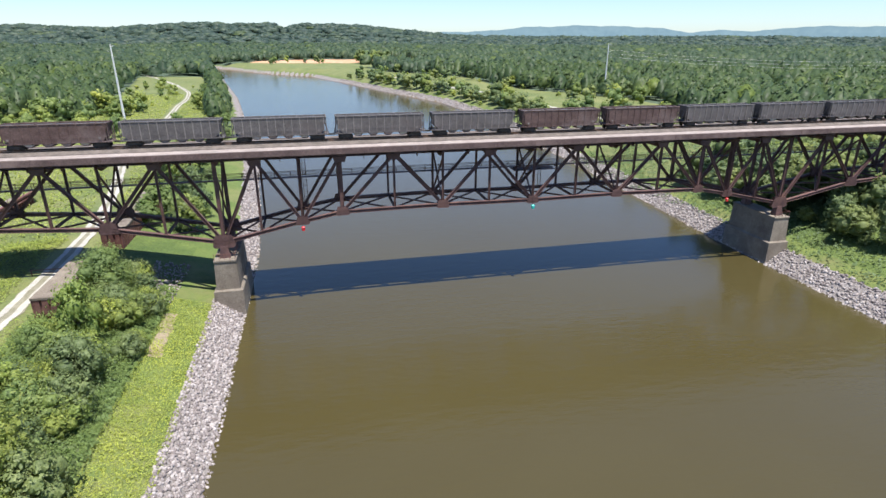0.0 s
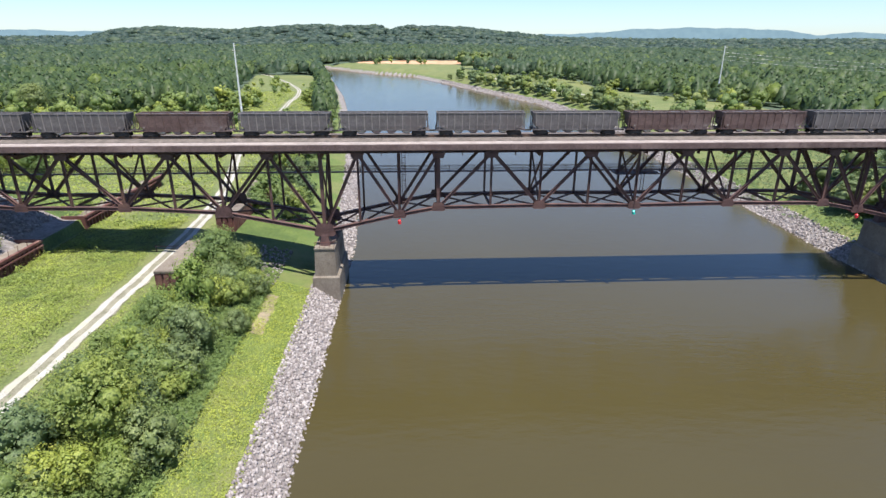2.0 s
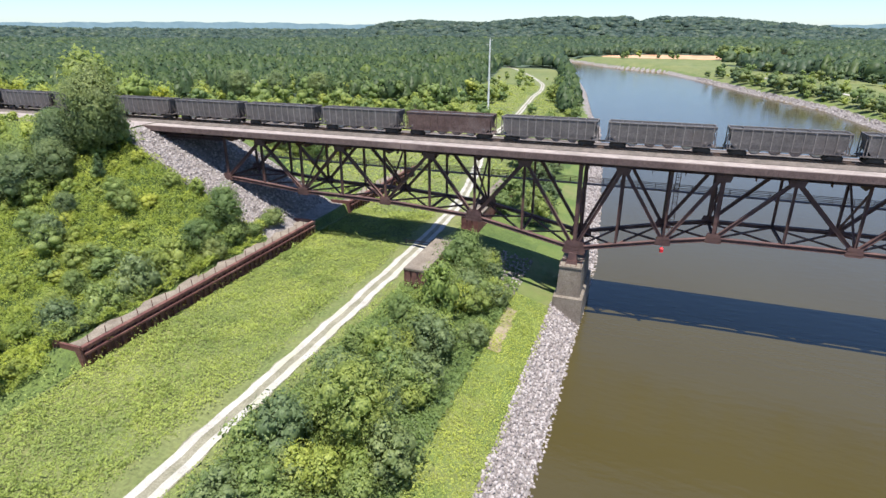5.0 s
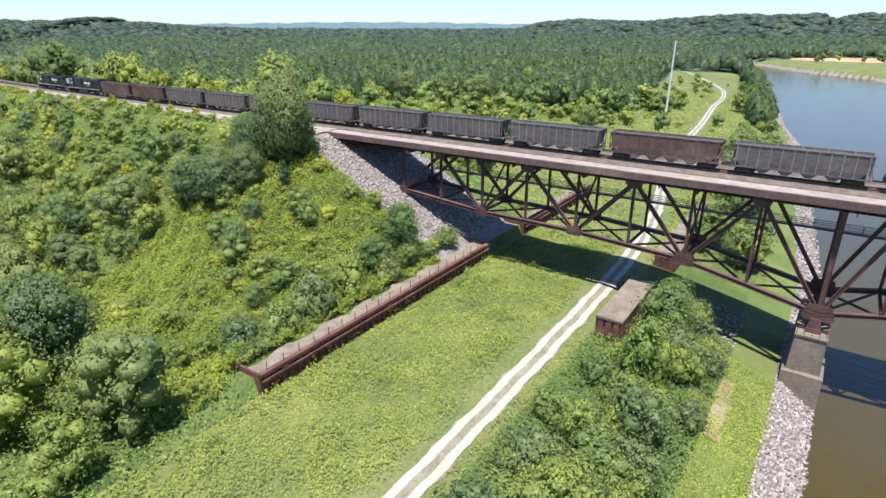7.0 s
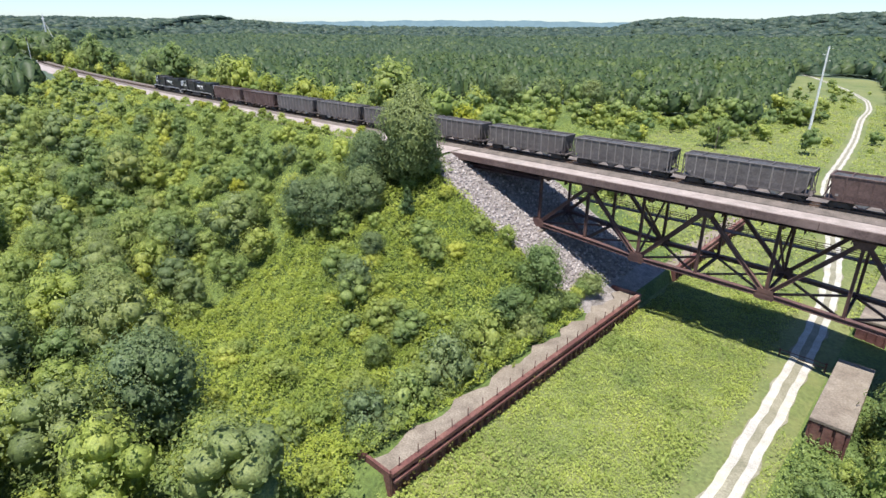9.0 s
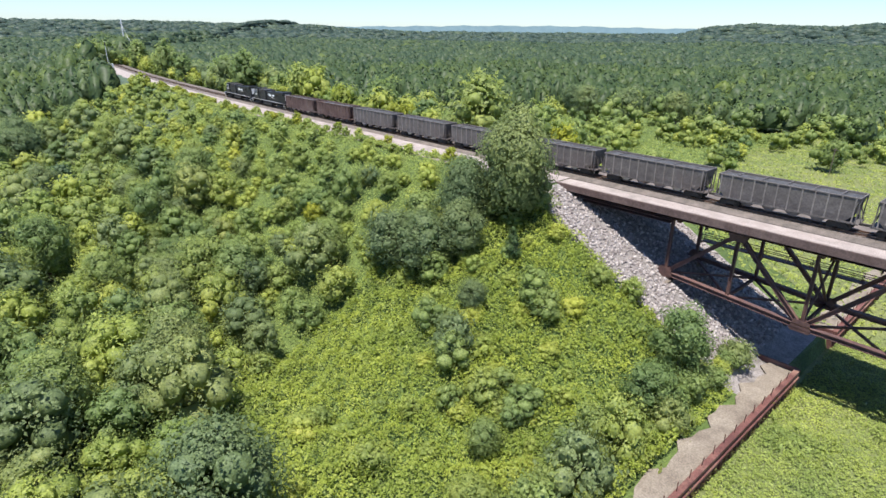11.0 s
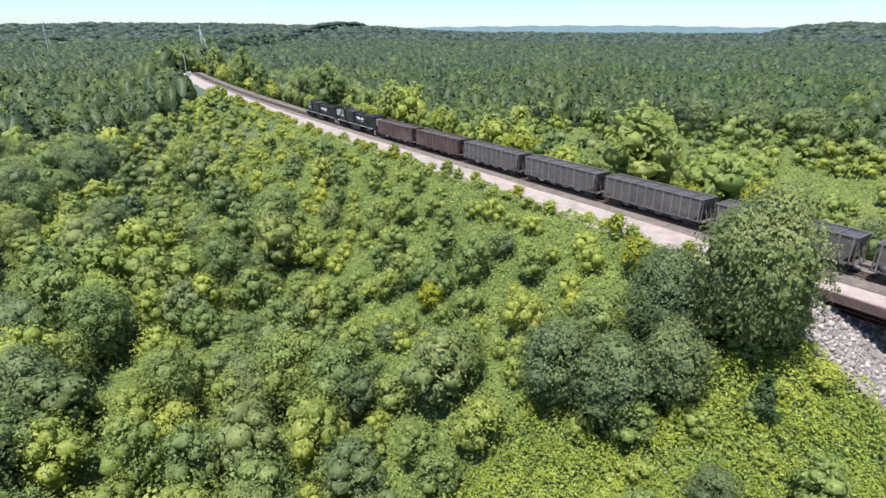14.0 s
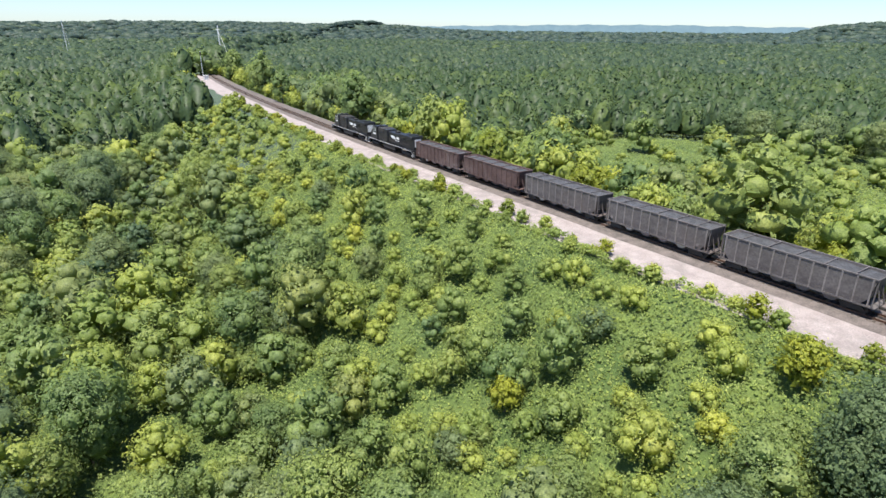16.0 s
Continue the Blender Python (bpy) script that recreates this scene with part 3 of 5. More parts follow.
for x in NODES:
    # floor beam with haunches, seen dark under the deck
    o = [(96.9, 27.3), (106.1, 27.3), (106.1, 26.6), (104.2, 25.5), (98.8, 25.5), (96.9, 26.6)]
    bm = prism(o, x - 0.09, x + 0.09)
    for v in bm.verts:
        v.co = Vector((v.co.y, v.co.x, v.co.z))
    bmesh.ops.recalc_face_normals(bm, faces=bm.faces)
    part("floor_beam", bm, STEEL, bridge)
    part("bottom_strut", beam((x, 97, ZB(x)), (x, 106, ZB(x)), 0.36, 0.36, 0.05), STEEL, bridge)
for x in [b[0] for b in BOT]:
    if ZB(x) < 18.5:
        part("sway_brace", beam((x, 97.2, ZB(x) + 0.4), (x, 105.8, 25.4), 0.26, 0.26), STEEL, bridge)
        part("sway_brace", beam((x, 105.8, ZB(x) + 0.4), (x, 97.2, 25.4), 0.26, 0.26), STEEL, bridge)
for xa, xb in zip(NODES[:-1], NODES[1:]):
    if xb - xa > 3:
        part("lateral_brace", beam((xa, 97.2, ZB(xa)), (xb, 105.8, ZB(xb)), 0.28, 0.24), STEEL, bridge)
        part("lateral_brace", beam((xa, 105.8, ZB(xa) - 0.12), (xb, 97.2, ZB(xb) - 0.12), 0.28, 0.24), STEEL, bridge)
for y in (99.4, 103.0):
    part("stringer", beam((X0 + 1, y, 26.9), (X1 - 1, y, 26.9), 0.35, 0.9, 0.06), STEEL, bridge)
# approach girders at both ends
for xa, xb in ((X0 + 0.6, -86.0), (2 * MID + 86.0, X1 - 0.6)):
    for y in (97.0, 106.0):
        part("approach_girder", beam((xa, y, 26.3), (xb, y, 26.3), 0.5, 2.0, 0.06), STEEL, bridge)

# inspection walkway along the far truss
walkway = thing("inspection_walkway", "narrow dark steel inspection walkway with railings along the truss", "walkway")
part("grating", box(-86, 2 * MID + 86, 106.7, 107.8, 21.0, 21.12), STEEL, walkway)
for z in (21.55, 22.1):
    part("rail", rod([(-86, 106.75, z), (2 * MID + 86, 106.75, z)], 0.05), STEEL, walkway)
    part("rail", rod([(-86, 107.75, z), (2 * MID + 86, 107.75, z)], 0.05), STEEL, walkway)
post = mesh_of("post", beam((0, 106.75, 21.0), (0, 106.75, 22.15), 0.07, 0.07), STEEL)
post_far = mesh_of("post", beam((0, 107.75, 21.0), (0, 107.75, 22.15), 0.07, 0.07), STEEL)
for k in range(88):
    for m in (post, post_far):
        part("post", m, None, walkway).location = (-86 + k * 2.82, 0, 0)
for x in NODES:
    part("bracket", beam((x, 106.2, 20.8), (x, 107.8, 20.95), 0.12, 0.2), STEEL, walkway)

# ladders and navigation lamps under the truss
for x, y, kind, mat, z0 in ((-5.2, 96.5, "red", RED, 15.6), (MID, 96.5, "green", GREEN, 16.85), (2 * MID + 5.2, 96.5, "red", RED, 15.6)):
    lamp = thing("navigation_lamp", f"{kind} navigation lamp hanging below the bridge truss", "lamp", "navigation lamps")
    part("hanger", rod([(x, y, 26.3), (x, y, z0 - 0.9)], 0.05), STEEL, lamp)
    bm = drum((x, y, z0 - 1.25), 0.3, 0.55, "Z", 10)
    bmesh.ops.create_cone(bm, cap_ends=True, segments=10, radius1=0.34, radius2=0.1, depth=0.2, matrix=Matrix.Translation((x, y, z0 - 0.88)))
    part("lens", bm, mat, lamp, f"{kind} lens")
for x, ya in ((-4.3, 97.6), (MID + 4.5, 105.2)):
    ladder = thing("ladder", "caged steel access ladder inside the truss", "ladder", "access ladders")
    for dx in (-0.3, 0.3):
        part("stile", rod([(x + dx, ya, 17.2), (x + dx, ya, 27.3)], 0.05), STEEL, ladder)
    for k in range(24):
        part("rung", rod([(x - 0.3, ya, 17.4 + k * 0.41), (x + 0.3, ya, 17.4 + k * 0.41)], 0.03, 5), STEEL, ladder)
    for k in range(8):
        part("hoop", rod([(x + 0.42 * math.cos(a), ya + 0.1 + 0.75 * math.sin(a), 19.5 + k) for a in np.linspace(0, math.pi, 7)], 0.035, 5), STEEL, ladder)
stair = thing("access_platform", "dark steel access platform with railing hung in the truss", "platform")
part("grating", box(MID - 1.5, MID + 7, 103.2, 106.2, 21.0, 21.1), STEEL, stair)
for z in (21.6, 22.1):
    part("rail", rod([(MID - 1.5, 103.2, z), (MID + 7, 103.2, z)], 0.05), STEEL, stair)
for k in range(6):
    part("post", rod([(MID - 1.5 + k * 1.7, 103.2, 21.0), (MID - 1.5 + k * 1.7, 103.2, 22.1)], 0.04), STEEL, stair)
part("stringer", beam((MID - 1, 104, 21), (MID + 3, 104, 25.5), 0.1, 0.3), STEEL, stair)
part("stringer", beam((MID - 1, 105, 21), (MID + 3, 105, 25.5), 0.1, 0.3), STEEL, stair)
for k in range(12):
    part("tread", box(MID - 1 + k * 0.34, MID - 0.74 + k * 0.34, 104, 105, 21.2 + k * 0.375, 21.24 + k * 0.375), STEEL, stair)


# ---- piers, abutments ----
def frustum(bm, x0, x1, y0, y1, z0, z1, dx, dy):
    n = len(bm.verts)
    block(bm, x0, x1, y0, y1, z0, z1)
    bm.verts.ensure_lookup_table()
    for v in bm.verts[n:]:
        if v.co.z > (z0 + z1) / 2:
            v.co.x += dx if v.co.x < (x0 + x1) / 2 else -dx
            v.co.y += dy if v.co.y < (y0 + y1) / 2 else -dy
    return bm


def pier(xc):
    p = thing("pier", "tall stained concrete bridge pier at the water's edge", "pier", "bridge piers")
    part("footing", frustum(bmesh.new(), xc - 2.5, xc + 2.5, 94.6, 108.4, -5, 4.6, 0.12, 0.2), CONCRETE, p)
    part("ledge", frustum(bmesh.new(), xc - 2.4, xc + 2.4, 94.8, 108.2, 4.6, 4.9, 0.35, 0.3), CONCRETE, p)
    part("shaft", frustum(bmesh.new(), xc - 1.95, xc + 1.95, 95.1, 107.9, 4.9, 9.8, 0.2, 0.25), CONCRETE, p)
    part("cap", box(xc - 1.85, xc + 1.85, 95.2, 107.8, 9.8, 10.15, 0.05), CONCRETE, p)
    for y in (97, 106):
        shoe = frustum(bmesh.new(), xc - 0.9, xc + 0.9, y - 0.7, y + 0.7, 10.15, 12.1, 0.35, 0.2)
        part("bearing_shoe", shoe, STEEL, p)
    for k in range(5):
        part("rail_post", rod([(xc - 1.7 + k * 0.85, 95.35, 10.15), (xc - 1.7 + k * 0.85, 95.35, 11.2)], 0.04), PILE, p)
    part("rail", rod([(xc - 1.7, 95.35, 11.2), (xc + 1.7, 95.35, 11.2)], 0.04), PILE, p)
    part("rail", rod([(xc + 1.7, 95.35, 11.2), (xc + 1.7, 107.5, 11.2)], 0.04), PILE, p)


pier(-18.5)
pier(2 * MID + 18.5)
for xc, s in ((-86.0, 1), (2 * MID + 86.0, -1)):
    bent = thing("end_bent", "low concrete footing carrying the end of the truss", "footing", "end bents")
    for y in (97, 106):
        part("pedestal", box(xc - 1.1, xc + 1.1, y - 1.4, y + 1.4, 15.5, 18.0, 0.06), CONCRETE, bent)
        part("bearing", box(xc - 0.4, xc + 0.4, y - 0.4, y + 0.4, 18.0, 18.6), STEEL, bent)
for xe, s in ((X0, -1), (X1, 1)):
    ab = thing("abutment", "pale concrete abutment at the end of the bridge", "abutment", "abutments")
    part("back_wall", box(min(xe, xe + s * 2.0), max(xe, xe + s * 2.0), 94.6, 108.0, 22.5, 27.4), CONCRETE, ab)
    part("wing_wall", prism([(xe + s * 2, 28.25), (xe + s * 0.1, 28.25), (xe + s * 0.1, 25.0), (xe + s * 2, 24.0)], 94.1, 94.6), CONCRETE, ab)
    part("wing_wall", prism([(xe + s * 2, 28.25), (xe + s * 0.1, 28.25), (xe + s * 0.1, 25.0), (xe + s * 2, 24.0)], 108.0, 108.5), CONCRETE, ab)


# ---- sheet-pile walls ----
def pile_wall(x, y0, y1, zt, side, label):
    """Corrugated steel piles in a row along y, with a cap beam; side: towards which the wall looks."""
    w = thing("retaining_wall", label, "wall", "sheet-pile walls")
    n = int((y1 - y0) / 1.2)
    o = [(0, 0), (0.25, 0), (0.4, 0.3), (0.8, 0.3), (0.95, 0), (1.2, 0)]
    bm = bmesh.new()
    rows = [[bm.verts.new((side * b, a, z)) for a, b in o] for z in (0, 1)]
    back = [[bm.verts.new((side * (b - 0.04), a, z)) for a, b in o] for z in (0, 1)]
    for k in range(5):
        for r in (rows, back):
            bm.faces.new((r[0][k], r[0][k + 1], r[1][k + 1], r[1][k]))
        bm.faces.new((rows[1][k], rows[1][k + 1], back[1][k + 1], back[1][k]))
    bmesh.ops.recalc_face_normals(bm, faces=bm.faces)
    pm = mesh_of("pile", bm, PILE)
    for k in range(n):
        ob = part("pile", pm, None, w)
        ob.location, ob.scale = (x, y0 + k * 1.2, 7.2), (1, 1, zt - 7.35)
    part("cap_beam", box(x - 0.2, x + 0.42, y0 - 0.15, y1 + 0.15, zt - 0.45, zt, 0.03), PILE, w)
    part("waler", box(x + 0.3 * side - 0.1, x + 0.3 * side + 0.22, y0, y1, zt - 1.15, zt - 0.85, 0.02), PILE, w)
    for k in range(int((y1 - y0) / 2.4)):
        y = y0 + 1 + k * 2.4
        part("fence_post", rod([(x, y, zt), (x + random.uniform(-0.1, 0.1), y, zt + 1.05)], 0.05, 5), PILE, w)
    return w


west_wall = pile_wall(-68.6, 48.6, 98.6, 11.3, 1, "long rusty sheet-pile retaining wall with stub posts")
part("end_return", box(-73.0, -68.5, 48.3, 48.6, 7.2, 11.3), PILE, west_wall)
part("end_return", box(-73.0, -68.5, 98.6, 98.9, 7.2, 11.3), PILE, west_wall)
north_wall = pile_wall(-68.6, 113.0, 150.0, 11.3, 1, "rusty sheet-pile retaining wall beyond the bridge")
part("end_return", box(-73.0, -68.5, 112.7, 113.0, 7.2, 11.3), PILE, north_wall)
for y0, y1 in ((48.8, 98.4), (113.2, 149)):
    bm = bmesh.new()
    n = int((y1 - y0) / 1.5)
    rag = [(-71.4 + 0.5 * math.sin(k * 1.3) + 0.35 * math.sin(k * 3.1), y0 + k * (y1 - y0) / n) for k in range(n + 1)]
    lo = [bm.verts.new((x, y, 10.55)) for x, y in rag]
    hi = [bm.verts.new((x, y, 10.86)) for x, y in rag]
    lr = [bm.verts.new((-68.8, y, 10.55)) for x, y in rag]
    hr = [bm.verts.new((-68.8, y, 10.86)) for x, y in rag]
    for k in range(n):
        bm.faces.new((hi[k], hi[k + 1], hr[k + 1], hr[k]))
        bm.faces.new((lo[k], lo[k + 1], hi[k + 1], hi[k]))
    bmesh.ops.recalc_face_normals(bm, faces=bm.faces)
    solid("wall_shelf", bm, CONCRETE, "weathered concrete shelf behind the sheet-pile wall", "ledge", kind="structure")
# the lower island abutment beside the trail
for y0, y1 in ((83.8, 99.0), (113.0, 150.0)):
    isle = thing("trail_abutment", "concrete-topped block with rusty pile sides beside the trail", "abutment", "trail abutments")
    part("top_slab", box(-43.0, -39.3, y0, y1, 10.55, 10.95, 0.05), CONCRETE, isle)
    for k in range(int((y1 - y0) / 1.1)):
        for x in (-42.85, -39.45):
            part("pile", box(x - 0.12, x + 0.12, y0 + 0.15 + k * 1.1, y0 + 0.85 + k * 1.1, 6.5, 10.55), PILE, isle)
    for k in range(3):
        part("pile", box(-42.7 + k * 1.1, -41.9 + k * 1.1, y0 + 0.08, y0 + 0.3, 6.5, 10.55), PILE, isle)
    part("core", box(-42.8, -39.5, y0 + 0.3, y1 - 0.3, 6.0, 10.5), PILE, isle)
gate = thing("trail_gate", "low steel barrier across the shaded trail", "gate")
for x in (-44.0, -49.2):
    part("post", rod([(x, 99.2, 8.3), (x, 99.2, 9.7)], 0.09), PILE, gate)
for z in (8.95, 9.5):
    part("bar", rod([(-44.0, 99.2, z), (-49.2, 99.2, z)], 0.06), PILE, gate)


# ---- train ----
def wheels(parent, x, axles, spread_x, side_frame=True):
    truck = part("truck", box(x - spread_x * 0.75, x + spread_x * 0.75, -0.9, 0.9, 0.55, 0.85, 0.04), TRUCK_BLACK, parent)
    for k in range(axles):
        a = x + (k - (axles - 1) / 2) * spread_x * 2 / max(1, axles - 1) * (0.9 if axles == 3 else 0.88)
        bm = drum((a, -0.75, 0.46), 0.46, 0.14, "Y", 14)
        drum((a, 0.75, 0.46), 0.46, 0.14, "Y", 14, bm)
        drum((a, 0, 0.46), 0.09, 1.5, "Y", 8, bm)
        part("wheelset", bm, TRUCK_BLACK, truck)
    for y in (-1.05, 1.05):
        o = [(x - spread_x * 1.15, 0.5), (x - spread_x * 0.7, 0.85), (x + spread_x * 0.7, 0.85), (x + spread_x * 1.15, 0.5), (x + spread_x * 0.5, 0.3), (x - spread_x * 0.5, 0.3)]
        part("side_frame", prism(o, y - 0.1, y + 0.1), TRUCK_BLACK, truck)
    return truck


def hopper(paint, label):
    """An open coal hopper, 16.8 m over the couplers, standing on z = 0."""
    car = thing("hopper_car", label, "hopper car", "coal train cars")
    L, W = 7.55, 1.52
    zb, zt = 1.12, 3.95
    bm = bmesh.new()
    # sides lean in slightly to the floor; ends slope inward
    rings = []
    for z, lx, w in ((zb, 6.55, W - 0.1), (zb + 0.7, 7.1, W - 0.03), (zt, L, W)):
        rings.append([bm.verts.new((sx * lx, sy * w, z)) for sx, sy in ((-1, -1), (1, -1), (1, 1), (-1, 1))])
    for a, b in zip(rings[:-1], rings[1:]):
        for k in range(4):
            bm.faces.new((a[k], a[(k + 1) % 4], b[(k + 1) % 4], b[k]))
    bm.faces.new(rings[0][::-1])
    inner = [bm.verts.new((sx * (L - 0.08), sy * (W - 0.08), zt)) for sx, sy in ((-1, -1), (1, -1), (1, 1), (-1, 1))]
    low = [bm.verts.new((sx * (L - 0.3), sy * (W - 0.1), zt - 0.5)) for sx, sy in ((-1, -1), (1, -1), (1, 1), (-1, 1))]
    for a, b in ((rings[-1], inner), (inner, low)):
        for k in range(4):
            bm.faces.new((a[k], a[(k + 1) % 4], b[(k + 1) % 4], b[k]))
    bmesh.ops.recalc_face_normals(bm, faces=bm.faces)
    part("body", bm, paint, car)
    # heaped load
    n, m = 26, 8
    gxs, gys = np.linspace(-L + 0.2, L - 0.2, n), np.linspace(-W + 0.09, W - 0.09, m)
    vx, vy = np.meshgrid(gxs, gys)
    vz = zt - 0.22 + 0.12 * np.cos(vy / W * 1.5) * (1 + 0.5 * np.sin(vx * 1.5)) + 0.05 * np.sin(vx * 3.1 + vy * 4)
    gi = np.arange(n * m).reshape(m, n)
    gf = np.stack([gi[:-1, :-1], gi[:-1, 1:], gi[1:, 1:], gi[1:, :-1]], -1).reshape(-1, 4)
    part("coal_load", raw_mesh("coal_load", np.stack([vx, vy, vz], -1).reshape(-1, 3), gf, COAL, True), None, car, "dull dark grey coal load")
    for s in (-1, 1):
        part("top_rail", box(-L - 0.05, L + 0.05, s * W - 0.07, s * W + 0.07, zt - 0.08, zt + 0.07, 0.02), paint, car)
        part("side_sill", box(-L, L, s * (W - 0.12) - 0.06, s * (W - 0.12) + 0.06, 1.0, 1.2), paint, car)
        # on grey cars the ribs' paler colour stands for the light they catch
        for k in range(12):
            x = -L + 0.35 + k * (2 * L - 0.7) / 11
            part("rib", beam((x, s * (W - 0.06), zb), (x, s * (W + 0.05), zt - 0.05), 0.12, 0.14), CAR_LIT_PALE if paint is CAR_GREY else paint, car)
        part("end_rail", box(s * L - 0.07, s * L + 0.07, -W, W, zt - 0.08, zt + 0.07), paint, car)
        for y in (-W + 0.1, W - 0.1):
            part("corner_post", beam((s * (L + 0.02), y, 1.1), (s * (L + 0.02), y, zt), 0.1, 0.12), paint, car)
        for y in (-0.5, 0.5):
            part("end_brace", beam((s * (L + 0.35), y, 1.15), (s * (L - 0.3), y, 3.3), 0.09, 0.1), paint, car)
        part("end_platform", box(s * 7.0 - 0.85, s * 7.0 + 0.85, -1.35, 1.35, 0.95, 1.1, 0.02), paint, car)
        bm = bmesh.new()
        for k in range(6):
            rod([(s * (L + 0.1), -W, 1.3 + k * 0.36), (s * (L + 0.1), -W + 0.42, 1.3 + k * 0.36)], 0.025, 5, bm)
        part("ladder", bm, paint, car)
        part("coupler", box(s * 8.1 - 0.36, s * 8.1 + 0.36, -0.14, 0.14, 0.72, 1.0, 0.03), TRUCK_BLACK, car)
        wheels(car, s * 6.0, 2, 0.9)
        part("placard", box(-L + 0.9 if s < 0 else L - 1.5, -L + 1.2 if s < 0 else L - 1.1, -W - 0.075, -W - 0.06, 1.6, 1.9), CAR_LIT_PALE, car, "small pale stencilled panel")
    for k in range(4):
        x = -3.9 + k * 2.6
        o = [(x - 1.15, 1.2), (x + 1.15, 1.2), (x + 0.35, 0.45), (x - 0.35, 0.45)]
        part("hopper_chute", prism(o, -1.1, 1.1), paint, car)
        part("chute_door", prism([(x - 0.75, 0.92), (x + 0.75, 0.92), (x + 0.3, 0.6), (x - 0.3, 0.6)], -1.16, -1.11), GRAVEL if k % 3 == 0 else SLAB, car, "pale dusty chute plate")
    for k in range(5):
        x = -5.6 + k * 2.8
        part("cross_tie", box(x - 0.06, x + 0.06, -W + 0.05, W - 0.05, zt - 0.05, zt + 0.03), paint, car)
    return car


def locomotive(label):
    """A six-axle wide-cab diesel, 22.3 m, nose to -x, standing on z = 0."""
    eng = thing("locomotive", label, "locomotive", "locomotives")
    part("frame", box(-10.6, 10.6, -1.5, 1.5, 1.35, 1.62, 0.04), LOCO_BLACK, eng)
    part("walkway_stripe", box(-10.0, 10.0, -1.52, -1.505, 1.5, 1.58), WHITE, eng, "thin white sill stripe")
    part("fuel_tank", prism([(-2.9, 1.3), (2.9, 1.3), (2.7, 0.45), (-2.7, 0.45)], -1.35, 1.35), TRUCK_BLACK, eng)
    nose = [(-9.6, 1.62), (-9.75, 2.9), (-9.3, 3.25), (-8.1, 3.4), (-8.1, 1.62)]
    part("nose", prism(nose, -0.95, 0.95), LOCO_BLACK, eng)
    cab = part("cab", prism([(-8.1, 1.62), (-8.15, 3.4), (-7.8, 4.45), (-7.4, 4.62), (-5.6, 4.62), (-5.5, 1.62)], -1.48, 1.48), LOCO_BLACK, eng)
    for s in (-1, 1):
        for x in (-7.4, -6.6):
            part("side_window", box(x - 0.3, x + 0.3, s * 1.5 - 0.012, s * 1.5 + 0.012, 3.45, 4.1), GLASS, cab)
            part("window_frame", box(x - 0.36, x + 0.36, s * 1.49 - 0.012, s * 1.49 + 0.012, 3.39, 4.16), WHITE, cab)
        part("windshield", prism([(-8.16, 3.5), (-8.18, 3.52), (-7.9, 4.3), (-7.87, 4.28)], s * 0.75 - 0.5, s * 0.75 + 0.5), GLASS, cab)
        part("number_bars", box(-7.6, -6.2, s * 1.5 - 0.008, s * 1.5 + 0.008, 2.75, 3.05), WHITE, cab, "white bars of writing")
    part("equipment_hood", box(-5.5, -1.0, -1.3, 1.3, 1.62, 4.45, 0.12), LOCO_BLACK, eng)
    part("engine_hood", box(-1.0, 6.6, -0.98, 0.98, 1.62, 4.15, 0.12), LOCO_BLACK, eng)
    part("radiator", prism([(6.3, 1.62), (6.3, 3.6), (6.6, 4.5), (10.2, 4.5), (10.35, 3.4), (10.35, 1.62)], -1.0, 1.0), LOCO_BLACK, eng)
    part("radiator_wing", box(6.7, 10.2, -1.48, 1.48, 3.75, 4.5, 0.1), LOCO_BLACK, eng)
    part("brake_intake", box(-4.9, -2.4, -1.42, 1.42, 3.5, 4.5, 0.08), TRUCK_BLACK, eng)
    part("exhaust", box(1.2, 2.4, -0.4, 0.4, 4.15, 4.5, 0.05), TRUCK_BLACK, eng)
    part("air_filter_box", box(4.2, 6.4, -1.25, 1.25, 3.4, 4.35, 0.08), LOCO_BLACK, eng)
    for k in range(7):
        for s in (-1, 1):
            part("hood_door", box(-0.8 + k * 1.0, 0.1 + k * 1.0, s * 1.0 - 0.02, s * 1.0 + 0.02, 1.8, 3.3, 0.01), LOCO_BLACK, eng)
    for s in (-1, 1):
        # plain shapes where the lettering sits
        part("emblem", prism([(0.2, 3.45), (2.0, 3.45), (2.6, 2.85), (0.8, 2.85)], s * 1.03 - 0.01, s * 1.03 + 0.01), WHITE, eng, "plain white emblem")
        part("lettering", box(2.9, 4.1, s * 1.03 - 0.01, s * 1.03 + 0.01, 2.9, 3.4), WHITE, eng, "white bars of writing")
        part("lettering", box(2.2, 4.1, s * 1.03 - 0.01, s * 1.03 + 0.01, 2.45, 2.62), WHITE, eng, "white bars of writing")
        part("handrail", rod([(-9.9, s * 1.45, 2.65), (10.3, s * 1.45, 2.65)], 0.03, 5), WHITE if s > 0 else TRUCK_BLACK, eng)
        for k in range(12):
            part("stanchion", rod([(-9.9 + k * 1.83, s * 1.45, 1.6), (-9.9 + k * 1.83, s * 1.45, 2.65)], 0.025, 5), TRUCK_BLACK, eng)
        for x in (-10.35, 10.35):
            bm = bmesh.new()
            for k in range(4):
                block(bm, x - 0.3, x + 0.3, s * 1.2 - 0.25, s * 1.2 + 0.25, 0.35 + k * 0.3, 0.39 + k * 0.3)
            part("steps", bm, WHITE, eng, "white-edged steps")
    part("end_panel", box(10.36, 10.4, -0.75, 0.75, 2.3, 3.9), WHITE, eng, "white striped rear panel")
    for x in (-10.9, 10.9):
        part("coupler", box(x - 0.35, x + 0.35, -0.15, 0.15, 0.72, 1.02, 0.03), TRUCK_BLACK, eng)
